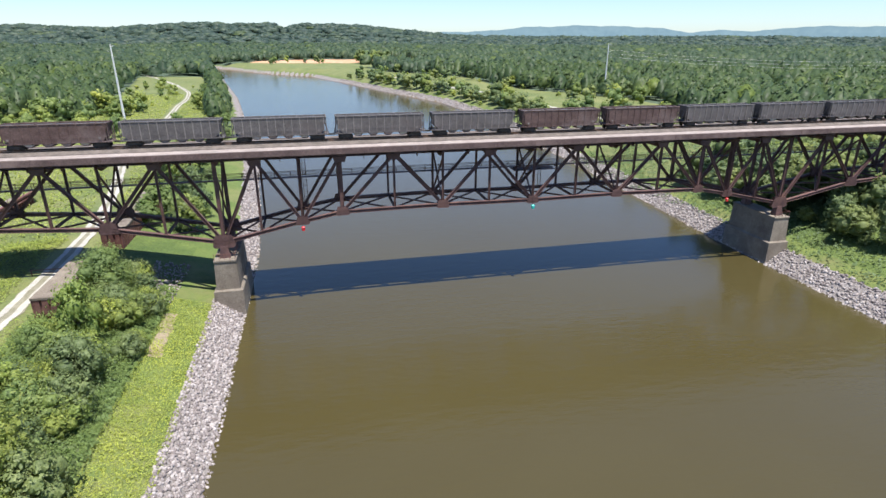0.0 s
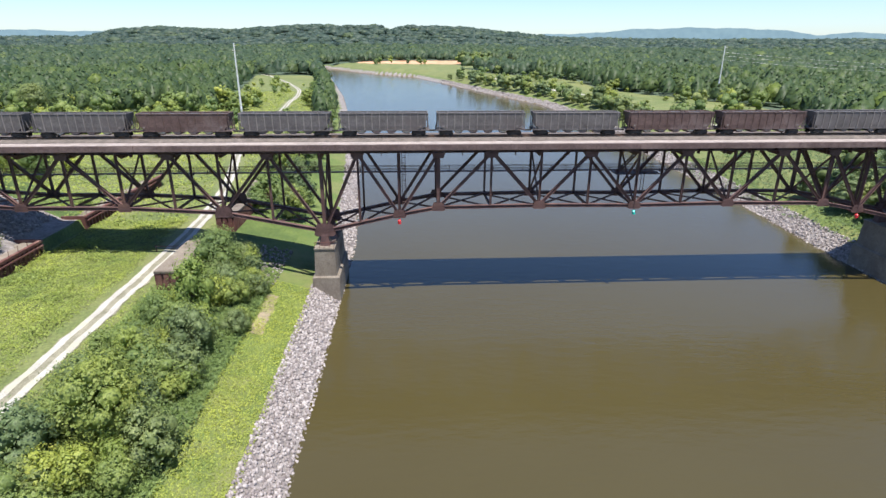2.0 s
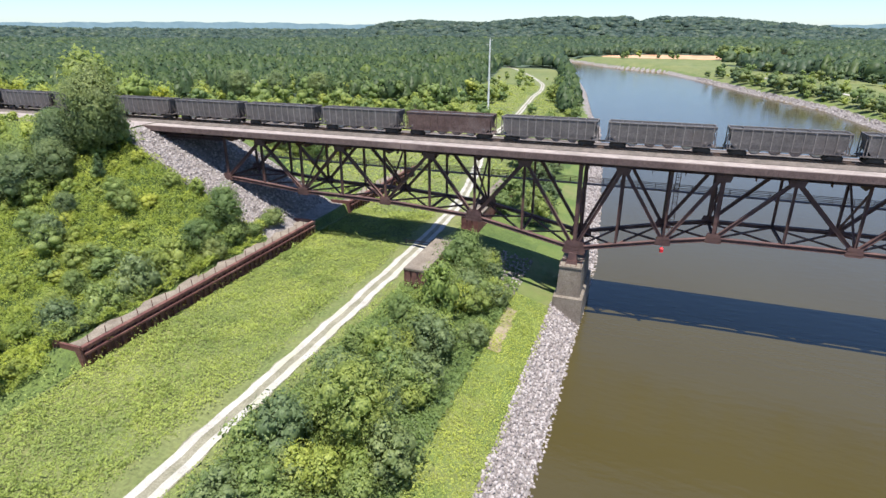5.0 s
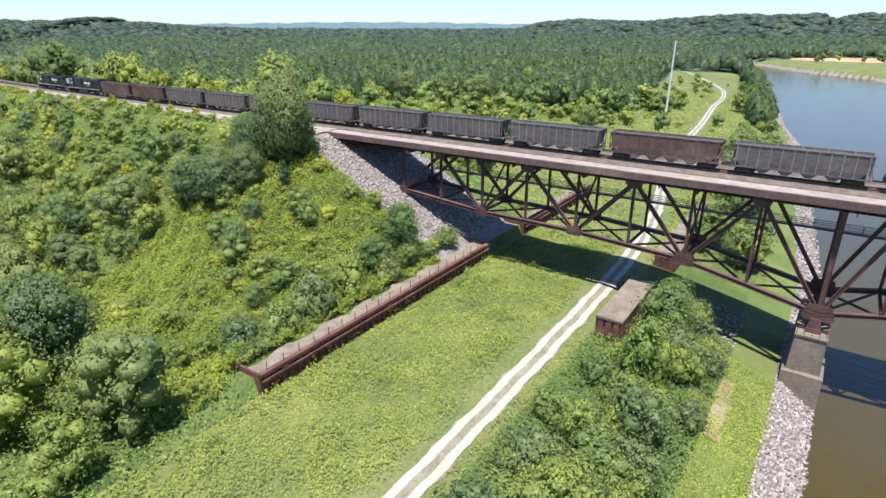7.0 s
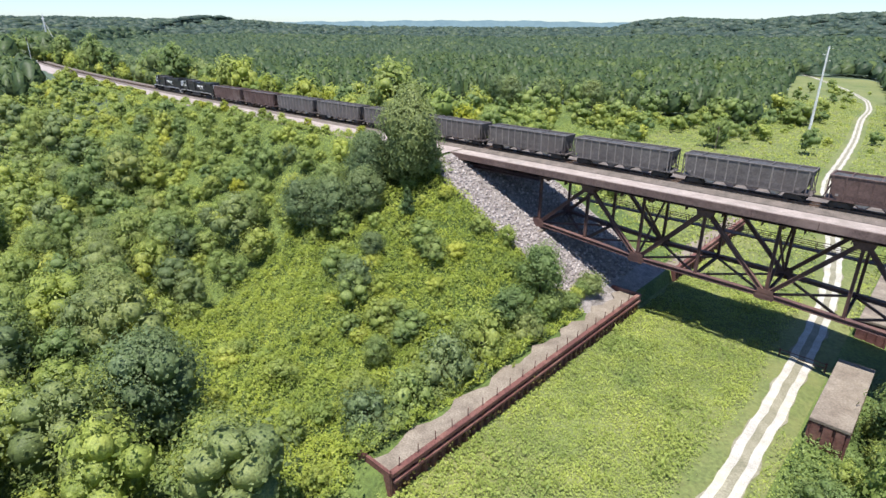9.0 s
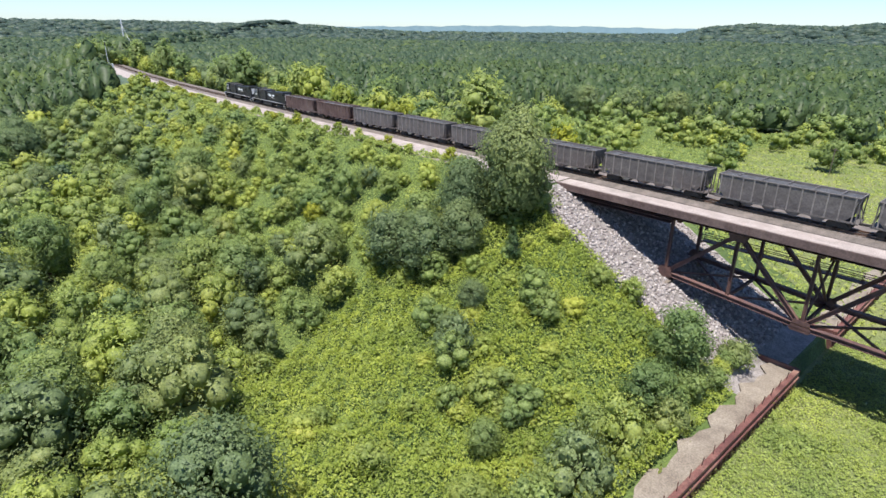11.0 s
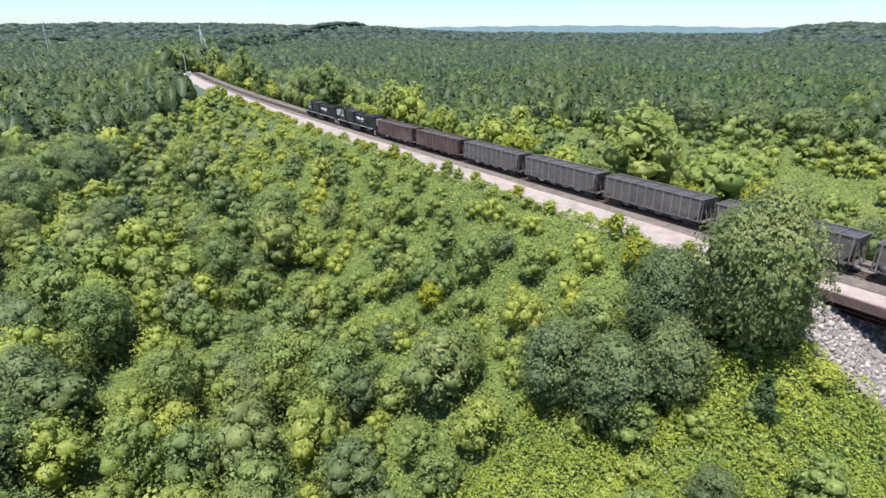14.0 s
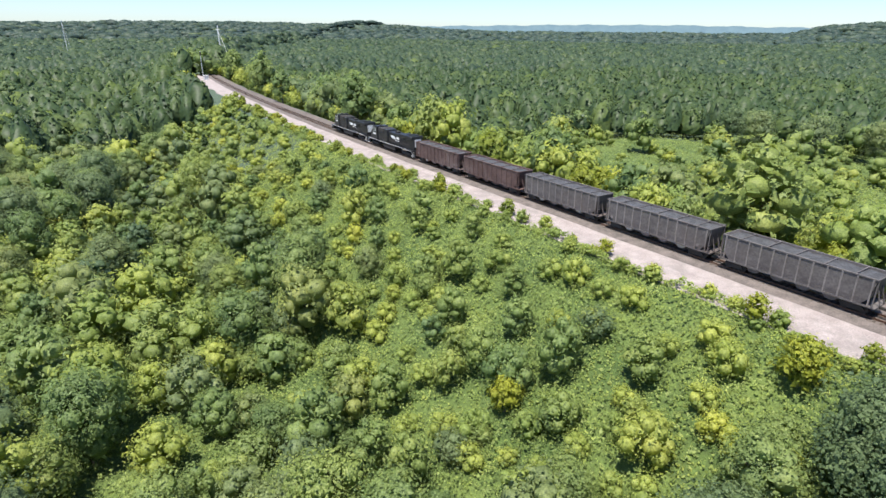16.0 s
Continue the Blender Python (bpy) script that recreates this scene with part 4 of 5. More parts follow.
    part("plow", prism([(-10.6, 0.25), (-10.85, 0.3), (-10.6, 1.3), (-10.4, 1.3)], -1.35, 1.35), TRUCK_BLACK, eng)
    for y in (-0.2, 0.2):
        part("headlight", drum((-9.78, y, 3.0), 0.11, 0.1, "X", 10), WHITE, eng)
    part("horn", box(-6.9, -6.3, -0.2, 0.2, 4.62, 4.8), TRUCK_BLACK, eng)
    for x in (-7.3, 7.3):
        wheels(eng, x, 3, 1.85)
    return eng


FRONT = -246.0
loco = locomotive("long black six-axle diesel locomotive with white lettering")
loco.matrix_basis = pose(FRONT + 11.2, TRACK_Y + float(bend(FRONT + 11.2)), RAIL_Z, 0, 0, -1.1)
copy_thing(loco, pose(FRONT + 33.7, TRACK_Y + float(bend(FRONT + 33.7)), RAIL_Z, 0, 0, -0.6))
brown = hopper(CAR_BROWN, "brown ribbed open hopper car heaped with coal")
grey = hopper(CAR_GREY, "grey ribbed open hopper car heaped with coal")
x = FRONT + 45.2 + 8.4
brown.matrix_basis = pose(x, TRACK_Y, RAIL_Z)
grey.matrix_basis = pose(x + 2 * 16.8, TRACK_Y, RAIL_Z)
for k in range(1, 24):
    if k != 2:
        copy_thing(brown if k in (1, 9, 14, 15) else grey, pose(x + k * 16.8, TRACK_Y, RAIL_Z, 0, 0, 180 if k % 3 == 1 else 0))


# ---- poles and towers ----
def tall_pole(x, y, h, label):
    z = float(land(x, y))
    p = thing("power_pole", label, "pole", "steel power poles", (x, y, z))
    bm = bmesh.new()
    bmesh.ops.create_cone(bm, cap_ends=True, segments=10, radius1=0.55, radius2=0.28, depth=h, matrix=Matrix.Translation((0, 0, h / 2)))
    part("shaft", bm, POLE, p)
    for k in range(3):
        bm = rod([(0, 0, h - 1 - k * 2.2), (1.6 * (-1) ** k, 0, h - 0.8 - k * 2.2)], 0.07, 5)
        part("insulator_arm", bm, POLE, p)
    return p


tall_pole(-84, 280.4, 34.5, "tall pale tapered steel power pole standing in the meadow")
tall_pole(192, 362, 33, "tall pale tapered steel power pole on the far bank")
wood = thing("wooden_pole", "short weathered utility pole beside a bush", "pole", "", (-102, 231, float(land(-102, 231))))
part("shaft", rod([(0, 0, -0.5), (0, 0, 8.5)], 0.14), BARK, wood)
part("cross_arm", box(-0.9, 0.9, -0.06, 0.06, 7.9, 8.05), BARK, wood)
hut = thing("signal_cabinet", "small white equipment cabinet beside the track", "cabinet", "", (-440, 110.5, 28.1))
part("body", box(-1.4, 1.4, -1.1, 1.1, 0, 2.4, 0.04), WHITE, hut)
part("roof", box(-1.55, 1.55, -1.25, 1.25, 2.4, 2.55), WHITE, hut)
part("door", box(-0.4, 0.4, -1.13, -1.1, 0.1, 2.0), WHITE, hut)
mast = thing("signal_mast", "slim white signal mast beside the track", "mast", "", (-446, 110.5, 28.0))
part("shaft", rod([(0, 0, 0), (0, 0, 15)], 0.16), POLE, mast)
part("head", box(-0.3, 0.3, -0.3, 0.3, 12.6, 14.6), TRUCK_BLACK, mast)
for tx, ty, tip in ((-560, 148.5, 57), (-1130, 68, 66)):
    tz = float(land(tx, ty))
    th = tip - tz
    tower = thing("transmission_tower", "guyed lattice transmission tower rising above the woods", "tower", "transmission towers", (tx, ty, tz))
    for s in (-1, 1):
        part("leg", rod([(s * 2.2, 0, 0), (s * 0.4, 0, th)], 0.3, 5), POLE, tower)
        part("guy_wire", rod([(s * 0.4, 0, th - 4), (s * 13, 6 * s, 0)], 0.14, 4), POLE, tower)
    part("cross_arm", rod([(-5, 0, th - 3), (5, 0, th - 3)], 0.25, 5), POLE, tower)
    for k in range(7):
        w = 2.2 - 1.8 * k / 7
        part("lattice_brace", rod([(-w, 0, th * k / 7), (w * 0.85, 0, th * (k + 1) / 7)], 0.16, 4), POLE, tower)
# wires across the far bank
for k in range(3):
    line = thing("power_line", "thin overhead power line sagging across the valley", "cable", "power lines")
    a, b = Vector((192, 362, 38 - k * 2.2)), Vector((620, 330, 40 - k * 2.2))
    part("wire", rod([a.lerp(b, t) - Vector((0, 0, 10 * 4 * t * (1 - t))) for t in np.linspace(0, 1, 14)], 0.035, 4), POLE, line)


# ---- trees and shrubs ----
def lobe_grid():
    """The corners and quads of a sphere made from a cube, two by two on each face."""
    index, verts, quads = {}, [], []
    for axis in range(3):
        for side in (-1, 1):
            def corner(a, b):
                p = [0, 0, 0]
                p[axis], p[(axis + 1) % 3], p[(axis + 2) % 3] = side, a, b
                key = tuple(p)
                if key not in index:
                    index[key] = len(verts)
                    verts.append(key)
                return index[key]
            for a in (-1, 0):
                for b in (-1, 0):
                    q = [corner(a, b), corner(a + 1, b), corner(a + 1, b + 1), corner(a, b + 1)]
                    quads.append(q if side > 0 else q[::-1])
    return unit(np.array(verts, float)), np.array(quads)


LOBE_V, LOBE_F = lobe_grid()


def leaf_mass(cs, rs, rng, shrink=0.5):
    """The closed, uneven leaf mass inside a crown: one rough lump for each lobe."""
    n, k = len(cs), len(LOBE_V)
    rough = rng.uniform(0.82, 1.14, (n, k, 1))
    v = cs[:, None] + LOBE_V[None] * rs[:, None] * rough * shrink
    v[:, :, 2] = np.maximum(v[:, :, 2], 0.05)
    f = LOBE_F[None] + (np.arange(n) * k)[:, None, None]
    nrm = unit((np.broadcast_to(LOBE_V[None], v.shape) + rng.normal(0, 0.12, v.shape)).reshape(-1, 3))
    return v.reshape(-1, 3), f.reshape(-1, 4), nrm


def crown_mesh(name, rng, height, width, base, n, size, material, lobes=9, style="round"):
    """A crown of many leaf clumps round several lobes; the trunk's foot is at the origin."""
    cs, rs = [], []
    lobes = int(lobes * 1.35)
    for k in range(lobes):
        f = (k + 0.5) / lobes
        z = base + (height - base) * (0.18 + 0.72 * f)
        if style == "cone":
            reach, rad = width * 0.5 * (1 - f) * 0.75, width * 0.5 * (0.62 * (1 - f) + 0.16)
        else:
            bulge = math.sin(math.pi * min(0.97, 0.2 + 0.72 * f))
            reach, rad = width * 0.30 * bulge, width * (0.2 + 0.13 * bulge)
        a = k * 2.4 + rng.uniform(0, 0.8)
        reach *= rng.uniform(0.7, 1.25)
        cs.append((reach * math.cos(a), reach * math.sin(a), z + rng.uniform(-0.06, 0.06) * height))
        grow = rng.uniform(0.72, 1.15)
        rs.append((grow * rad * rng.uniform(0.85, 1.2), grow * rad * rng.uniform(0.85, 1.2), grow * rad * rng.uniform(0.75, 1.05)))
    cs, rs = np.array(cs), np.array(rs)
    pick = rng.integers(0, lobes, n)
    d = unit(rng.normal(size=(n, 3)) + [0, 0, 0.25])
    pts = cs[pick] + d * rs[pick] * rng.uniform(0.68, 1.12, (n, 1))
    pts = pts + rng.normal(size=(n, 3)) * size * 0.8
    inside = np.zeros(n, bool)
    for c0, r0 in zip(cs, rs):
        inside |= (((pts - c0) / r0) ** 2).sum(1) < 0.3
    keep = (~inside) & (pts[:, 2] > 0.1)
    pts, d = pts[keep], d[keep]
    nrm = unit(d + rng.normal(size=pts.shape) * 0.4 + [0, 0, 0.3])
    # the bigger clumps sit deeper in, and close the crown
    big = rng.random(len(pts)) < 0.36
    pts = np.where(big[:, None], pts - d * size * 0.9, pts)
    v, f = cards(pts, nrm, np.where(big, size * 1.25, size * 0.66), rng)
    whole = unit((pts - [0, 0, base + (height - base) * 0.35]) / [width, width, height])
    soft = np.repeat(unit(d * 0.35 + whole * 0.6 + nrm * 0.55 + [0, 0, 0.1]), 4, 0)
    cv, cf, cn = leaf_mass(cs, rs, rng)
    me = raw_mesh(name, np.concatenate([v, cv]), np.concatenate([f, cf + len(v)]), [material, CORE[material.name]], normals=np.concatenate([soft, cn]))
    me.polygons.foreach_set("material_index", np.repeat([0, 1], [len(f), len(cf)]).astype(np.int32))
    return me, (v, soft), (cv, cf, cn), (cs, rs)


def trunk_mesh(name, rng, height, r):
    bm = bmesh.new()
    lean = rng.uniform(-0.05, 0.05, 2)
    top = Vector((lean[0] * height, lean[1] * height, height * 0.8))
    for k in range(4):
        a, b = top * (k / 4), top * ((k + 1) / 4)
        bmesh.ops.create_cone(bm, cap_ends=False, segments=7, radius1=r * (1 - 0.2 * k), radius2=r * (0.8 - 0.2 * k), depth=(b - a).length * 1.02, matrix=Matrix.Translation((a + b) / 2) @ (b - a).to_track_quat("Z", "Y").to_matrix().to_4x4())
    for k in range(5):
        s = top * rng.uniform(0.35, 0.75)
        a = rng.uniform(0, 6.28)
        e = s + Vector((math.cos(a), math.sin(a), 0.9)) * height * 0.2
        bmesh.ops.create_cone(bm, cap_ends=False, segments=5, radius1=r * 0.35, radius2=r * 0.1, depth=(e - s).length, matrix=Matrix.Translation((s + e) / 2) @ (e - s).to_track_quat("Z", "Y").to_matrix().to_4x4())
    return mesh_of(name, bm, BARK)


rng = np.random.default_rng(7)
KINDS = {}


def make_kind(key, material, h, w, base, n, size, style="round", lobes=9, count=2, label="", category="tree"):
    KINDS[key] = [(*crown_mesh("crown", rng, h, w, base, n, size, material, lobes, style), trunk_mesh("trunk", rng, h * 0.9, 0.028 * h), label, category) for _ in range(count)]


make_kind("oak", LEAF_DARK, 14, 10.5, 1.4, 8500, 0.23, lobes=16, count=3, label="dense dark green broadleaf tree with an uneven crown")
make_kind("big_oak", LEAF_DARK, 14.5, 11.0, 0.8, 20000, 0.24, lobes=26, count=2, label="large dense dark green tree beside the bridge end")
make_kind("ash", LEAF_MID, 11, 8.0, 1.2, 5600, 0.2, lobes=13, count=3, label="leafy mid-green broadleaf tree in summer")
make_kind("shrub", LEAF_MID, 4.2, 4.8, 0.1, 1800, 0.165, lobes=9, count=3, label="bushy mid-green broadleaf shrub", category="shrub")
make_kind("thicket", LEAF_DARK, 4.8, 5.6, 0.1, 1900, 0.175, lobes=10, count=3, label="dense dark green thicket shrub", category="shrub")
make_kind("bright", LEAF_LIGHT, 3.8, 4.0, 0.1, 1500, 0.155, lobes=8, count=3, label="bright yellow-green young shrub", category="shrub")
make_kind("yellow", LEAF_YELLOW, 5.0, 4.0, 0.4, 1500, 0.25, lobes=9, count=2, label="yellowing young broadleaf tree", category="tree")
make_kind("cedar", LEAF_PINE, 6.0, 3.2, 0.3, 1500, 0.22, "cone", lobes=10, count=2, label="small dark conical cedar")
make_kind("mid_tree", LEAF_MID, 12, 9.0, 1.5, 900, 0.62, lobes=11, count=3, label="green broadleaf tree at the wood's edge")
make_kind("mid_dark", LEAF_DARK, 13, 10.0, 1.5, 900, 0.66, lobes=12, count=3, label="dark green broadleaf tree at the wood's edge")
make_kind("mid_shrub", LEAF_LIGHT, 4.5, 5.0, 0.2, 420, 0.45, lobes=8, count=3, label="light green shrub by the railway", category="shrub")


def plant(key, x, y, scale=1.0, tall=1.0, sink=0.0):
    crown, _, _, _, trunk, label, category = KINDS[key][int(rng.integers(len(KINDS[key])))]
    y = y + float(bend(x)) if 55 < y < 135 else y
    ob = thing("tree" if category == "tree" else "shrub", label, category, "trees" if category == "tree" else "shrubs", (x, y, float(land(x, y)) - sink))
    ob.rotation_euler = (0, 0, rng.uniform(0, 6.28))
    ob.scale = (scale, scale, scale * tall)
    part("crown", crown, None, ob)
    part("trunk", trunk, None, ob)
    return ob


JOINED = {}


def join_plant(key, x, y, scale=1.0, tall=1.0, sink=0.0, most=0):
    """A plant too far off, or too deep in the mass, to be picked out: gathered for one joined mesh of fewer, larger clumps."""
    crown, (v, nrm), (cv, cf, cn), (cs, rs) = KINDS[key][int(rng.integers(len(KINDS[key])))][:4]
    y = y + float(bend(x)) if 55 < y < 135 else y
    q, w = v.reshape(-1, 4, 3), nrm.reshape(-1, 4, 3)
    away = math.hypot(x - min(0.0, max(-100.0, x)), y - 30)
    if away > 150:
        cv, cf, cn = leaf_mass(cs[::2], rs[::2] * 1.35, rng, 0.55)
    most = most or int(np.interp(away, [20, 50, 90, 140, 250, 500], [1350, 950, 420, 220, 110, 60]))
    if len(q) > most:
        pick = rng.choice(len(q), most, False)
        grow = min(2.8, math.sqrt(len(q) / most) * 0.92)
        q, w = q[pick], w[pick]
        mid = q.mean(1, keepdims=True)
        span = np.abs(q - mid).max((1, 2))
        q = mid + (q - mid) * np.minimum(grow, np.interp(away, [25, 60, 160], [0.22, 0.3, 0.62]) / span).clip(1.0)[:, None, None]
    a = rng.uniform(0, 6.28)
    turn = np.array([[math.cos(a), math.sin(a), 0], [-math.sin(a), math.cos(a), 0], [0, 0, 1]])
    grown, foot = np.array([scale, scale, scale * tall]), [x, y, float(land(x, y)) - sink]
    v = np.concatenate([q.reshape(-1, 3), cv]) * grown @ turn + foot
    w = np.concatenate([w.reshape(-1, 3), cn]) @ turn
    f = np.concatenate([np.arange(4 * len(q)).reshape(-1, 4), cf + 4 * len(q)])
    kind = np.repeat([0, 1], [len(q), len(cf)])
    JOINED.setdefault((crown.materials[0].name, int(rng.integers(6))), []).append((v, w, f, kind, np.full(len(v), rng.uniform(0.03, 1.0))))


def finish_joined():
    for (name, _), bits in JOINED.items():
        v, w, kind, tone = (np.concatenate([b[k] for b in bits]) for k in (0, 1, 3, 4))
        start = np.cumsum([0] + [len(b[0]) for b in bits])
        f = np.concatenate([b[2] + a for b, a in zip(bits, start)])
        me = raw_mesh("scrub", v, f, [bpy.data.materials[name], CORE[name]], normals=w, tone=tone)
        me.polygons.foreach_set("material_index", kind.astype(np.int32))
        tagged(new("scrub", me), "mass of mixed green scrub and young trees", "scrub", kind="stuff")


# trees that stand out one by one
for key, x, y, s, tall in [
    ("big_oak", -102.8, 84.2, 0.86, 1.2), ("big_oak", -109.8, 81.5, 0.66, 1.0), ("oak", -105.0, 76.5, 0.62, 0.95), ("oak", -108.0, 72.5, 0.7, 0.9), ("ash", -114.5, 77.0, 0.75, 0.9), ("oak", -113.5, 71.0, 0.72, 0.9),
    ("cedar", -98.3, 79.3, 0.8, 1.0), ("yellow", -117.5, 87.5, 0.95, 1.0), ("ash", -84.5, 60.5, 0.45, 0.9), ("ash", -76.8, 84.3, 0.84, 0.9), ("ash", -76.4, 77.0, 0.68, 0.85), ("ash", -77.5, 69.5, 0.55, 0.9), ("ash", -76.5, 60.5, 0.52, 0.9), ("ash", -79.5, 54.0, 0.55, 0.9), ("oak", -97.0, 71.0, 0.34, 0.9),
    ("shrub", -75.5, 70.0, 1.3, 1.3), ("thicket", -75.2, 63.0, 1.25, 1.2), ("shrub", -75.5, 57.5, 1.2, 1.1), ("thicket", -76, 52, 1.1, 1.1), ("shrub", -90, 76, 0.9, 1.0), ("thicket", -95, 66, 1.0, 1.0), ("shrub", -89.0, 85.5, 0.7, 0.9), ("bright", -85.5, 87.5, 0.8, 1.0),
    ("ash", -35.0, 90.0, 0.92, 0.95), ("bright", -34.8, 77.5, 1.55, 1.5), ("bright", -37.0, 62.5, 1.1, 1.3), ("ash", -33.0, 49.5, 0.98, 0.95), ("shrub", -31.0, 83.0, 1.0, 1.0), ("thicket", -32.0, 68.5, 1.1, 1.05),
    ("yellow", -135, 131, 1.5, 1.1), ("yellow", -129, 127, 1.3, 0.9), ("ash", -104, 150, 1.05, 1.0), ("ash", -95, 143, 0.9, 1.1), ("oak", -116, 158, 0.8, 1.0),
    ("shrub", -103, 236, 1.6, 1.5), ("oak", -196, 268, 1.25, 0.95), ("oak", -214, 262, 1.25, 0.95), ("oak", -180, 284, 1.2, 0.95), ("oak", -230, 272, 1.1, 1.0),
]:
    plant(key, x, y, s, tall)
# shrub belt between the trail and the bank
for k in range(74):
    y = rng.uniform(22, 97)
    x = rng.uniform(-41.5, -28.5) if y < 82 else rng.uniform(-37, -29)
    plant(("shrub", "thicket", "bright", "shrub")[k % 4], x, y, rng.uniform(0.75, 1.25), rng.uniform(0.8, 1.15), 0.3)
# scrub and trees on the south side of the embankment
n = 0
while n < 210:
    x, y = rng.uniform(-330, -76), rng.uniform(2, 90)
    if x > -112 and y > 41 and rng.random() < 0.9 or y > 88 - 0.02 * (x + 330):
        continue
    band = (90 - y) + rng.uniform(-14, 14)
    if math.hypot(x + 103.5, y - 84.5) < 6:
        continue
    if band > 42:
        plant(("oak", "ash", "oak", "ash", "thicket")[n % 5], x, y, rng.uniform(0.62, 1.15), rng.uniform(0.8, 1.05))
    elif band > 22:
        plant(("shrub", "thicket", "bright", "ash", "shrub")[n % 5], x, y, rng.uniform(0.6, 1.15), rng.uniform(0.8, 1.1), 0.2)
    else:
        plant(("bright", "shrub", "cedar", "bright", "yellow", "thicket")[n % 6], x, y, rng.uniform(0.45, 0.9), rng.uniform(0.8, 1.2), 0.1)
    n += 1
# trees along the north side of the track
for k in range(80):
    x = -118 - k * 6.2 + rng.uniform(-2, 2)
    y = rng.uniform(108.5, 115)
    plant(("mid_shrub", "yellow", "bright", "mid_tree", "shrub", "mid_shrub")[k % 6], x, y, rng.uniform(0.8, 1.3), rng.uniform(0.9, 1.2))
for k in range(170):
    x, y = -112 - 2.9 * k + rng.uniform(-2, 2), rng.uniform(109, 122)
    join_plant(("bright", "mid_shrub", "yellow", "mid_shrub", "bright")[k % 5], x, y, rng.uniform(0.9, 1.7), rng.uniform(0.9, 1.3))
for k in range(150):
    x, y = rng.uniform(-640, -300), rng.uniform(74, 91)
    if -452 < x < -330 and y > 76:
        continue
    join_plant(("mid_shrub", "bright", "mid_shrub", "yellow")[k % 4], x, y, rng.uniform(0.6, 1.1), rng.uniform(0.9, 1.2))
for k in range(26):
    join_plant(("mid_shrub", "bright", "yellow", "mid_tree")[k % 4], -466 - 2.0 * k + rng.uniform(-2, 2), rng.uniform(86, 112), rng.uniform(0.9, 1.4), 1.0)
# far end of the south side
for k in range(120):
    x, y = rng.uniform(-640, -320), rng.uniform(-40, 91)
    if -452 < x < -330 and y > 76:
        continue
    join_plant(("mid_tree", "mid_dark", "mid_shrub")[k % 3] if y < 70 else "mid_shrub", x, y, rng.uniform(0.7, 1.15), rng.uniform(0.8, 1.1))
# the riverside belt north of the bridge, and the scrub west of the trail
for k in range(60):
    y = 128 + 330 * rng.random() ** 1.2
    x = float(bank_west(y)) - rng.uniform(12, 24)
    plant(("mid_tree", "shrub", "mid_dark", "thicket")[k % 4], x, y, rng.uniform(0.55, 0.95), rng.uniform(0.8, 1.0))
for k in range(80):
    x, y = rng.uniform(-190, -92), rng.uniform(225, 350)
    if abs(x + 84) < 6 or y < 260 and rng.random() < 0.7:
        continue
    join_plant(("mid_shrub", "mid_tree", "shrub", "mid_shrub")[k % 4], x, y, rng.uniform(0.7, 1.2), rng.uniform(0.8, 1.1))
for k in range(30):
    x, y = rng.uniform(-190, -72), rng.uniform(122, 200)
    if x > -95 and rng.random() < 0.6:
        continue
    plant(("shrub", "mid_shrub", "thicket", "bright")[k % 4], x, y, rng.uniform(0.5, 1.1), rng.uniform(0.8, 1.1))
# east bank
for k in range(105):
    y = 270 + 3.6 * k + rng.uniform(-5, 5)
    x = float(bank_east(y)) + rng.uniform(8, 20)
    join_plant(("mid_tree", "mid_dark", "mid_shrub", "mid_dark")[k % 4], x, y, rng.uniform(0.45, 1.05), rng.uniform(0.75, 1.1))
for k in range(26):
    x, y = (rng.uniform(62, 118), rng.uniform(905, 925)) if k < 15 else (rng.uniform(-60, 30), rng.uniform(900, 920))
    join_plant(("mid_dark", "mid_tree")[k % 2], x, y, rng.uniform(0.9, 1.5) if k < 15 else rng.uniform(0.5, 0.9), rng.uniform(1.0, 1.3))
for k in range(60):
    x, y = rng.uniform(101, 165), rng.uniform(60, 150)
    if 93 < y < 110 and x < 150:
        continue
    join_plant(("mid_tree", "shrub", "mid_dark", "thicket")[k % 4], x, y, rng.uniform(0.5, 0.9), rng.uniform(0.75, 1.0))
for k in range(150):
    x, y = rng.uniform(104, 200), rng.uniform(30, 165)
    if 90 < y < 112 and x < 176 or math.hypot(x - 92, y - 101) < 13:
        continue
    join_plant(("mid_tree", "mid_dark", "shrub", "mid_dark", "thicket")[k % 5], x, y, rng.uniform(0.55, 1.0), rng.uniform(0.8, 1.05))
for k in range(70):
    y = rng.uniform(180, 700)
    join_plant(("mid_shrub", "mid_tree", "mid_dark")[k % 3], float(bank_east(y)) + rng.uniform(18, 95), y, rng.uniform(0.4, 0.9), rng.uniform(0.8, 1.1))
for k in range(110):
    x, y = rng.uniform(102, 150), (rng.uniform(58, 92) if k % 2 else rng.uniform(110, 150))
    join_plant(("mid_dark", "thicket", "mid_dark", "thicket")[k % 4], x, y, rng.uniform(0.5, 0.9), rng.uniform(0.7, 1.0))
for x, y in ((122, 262), (133, 268), (146, 258), (155, 280), (165, 300), (178, 295), (206, 330), (150, 205), (170, 215)):
    join_plant("mid_tree", x, y, rng.uniform(0.8, 1.1))


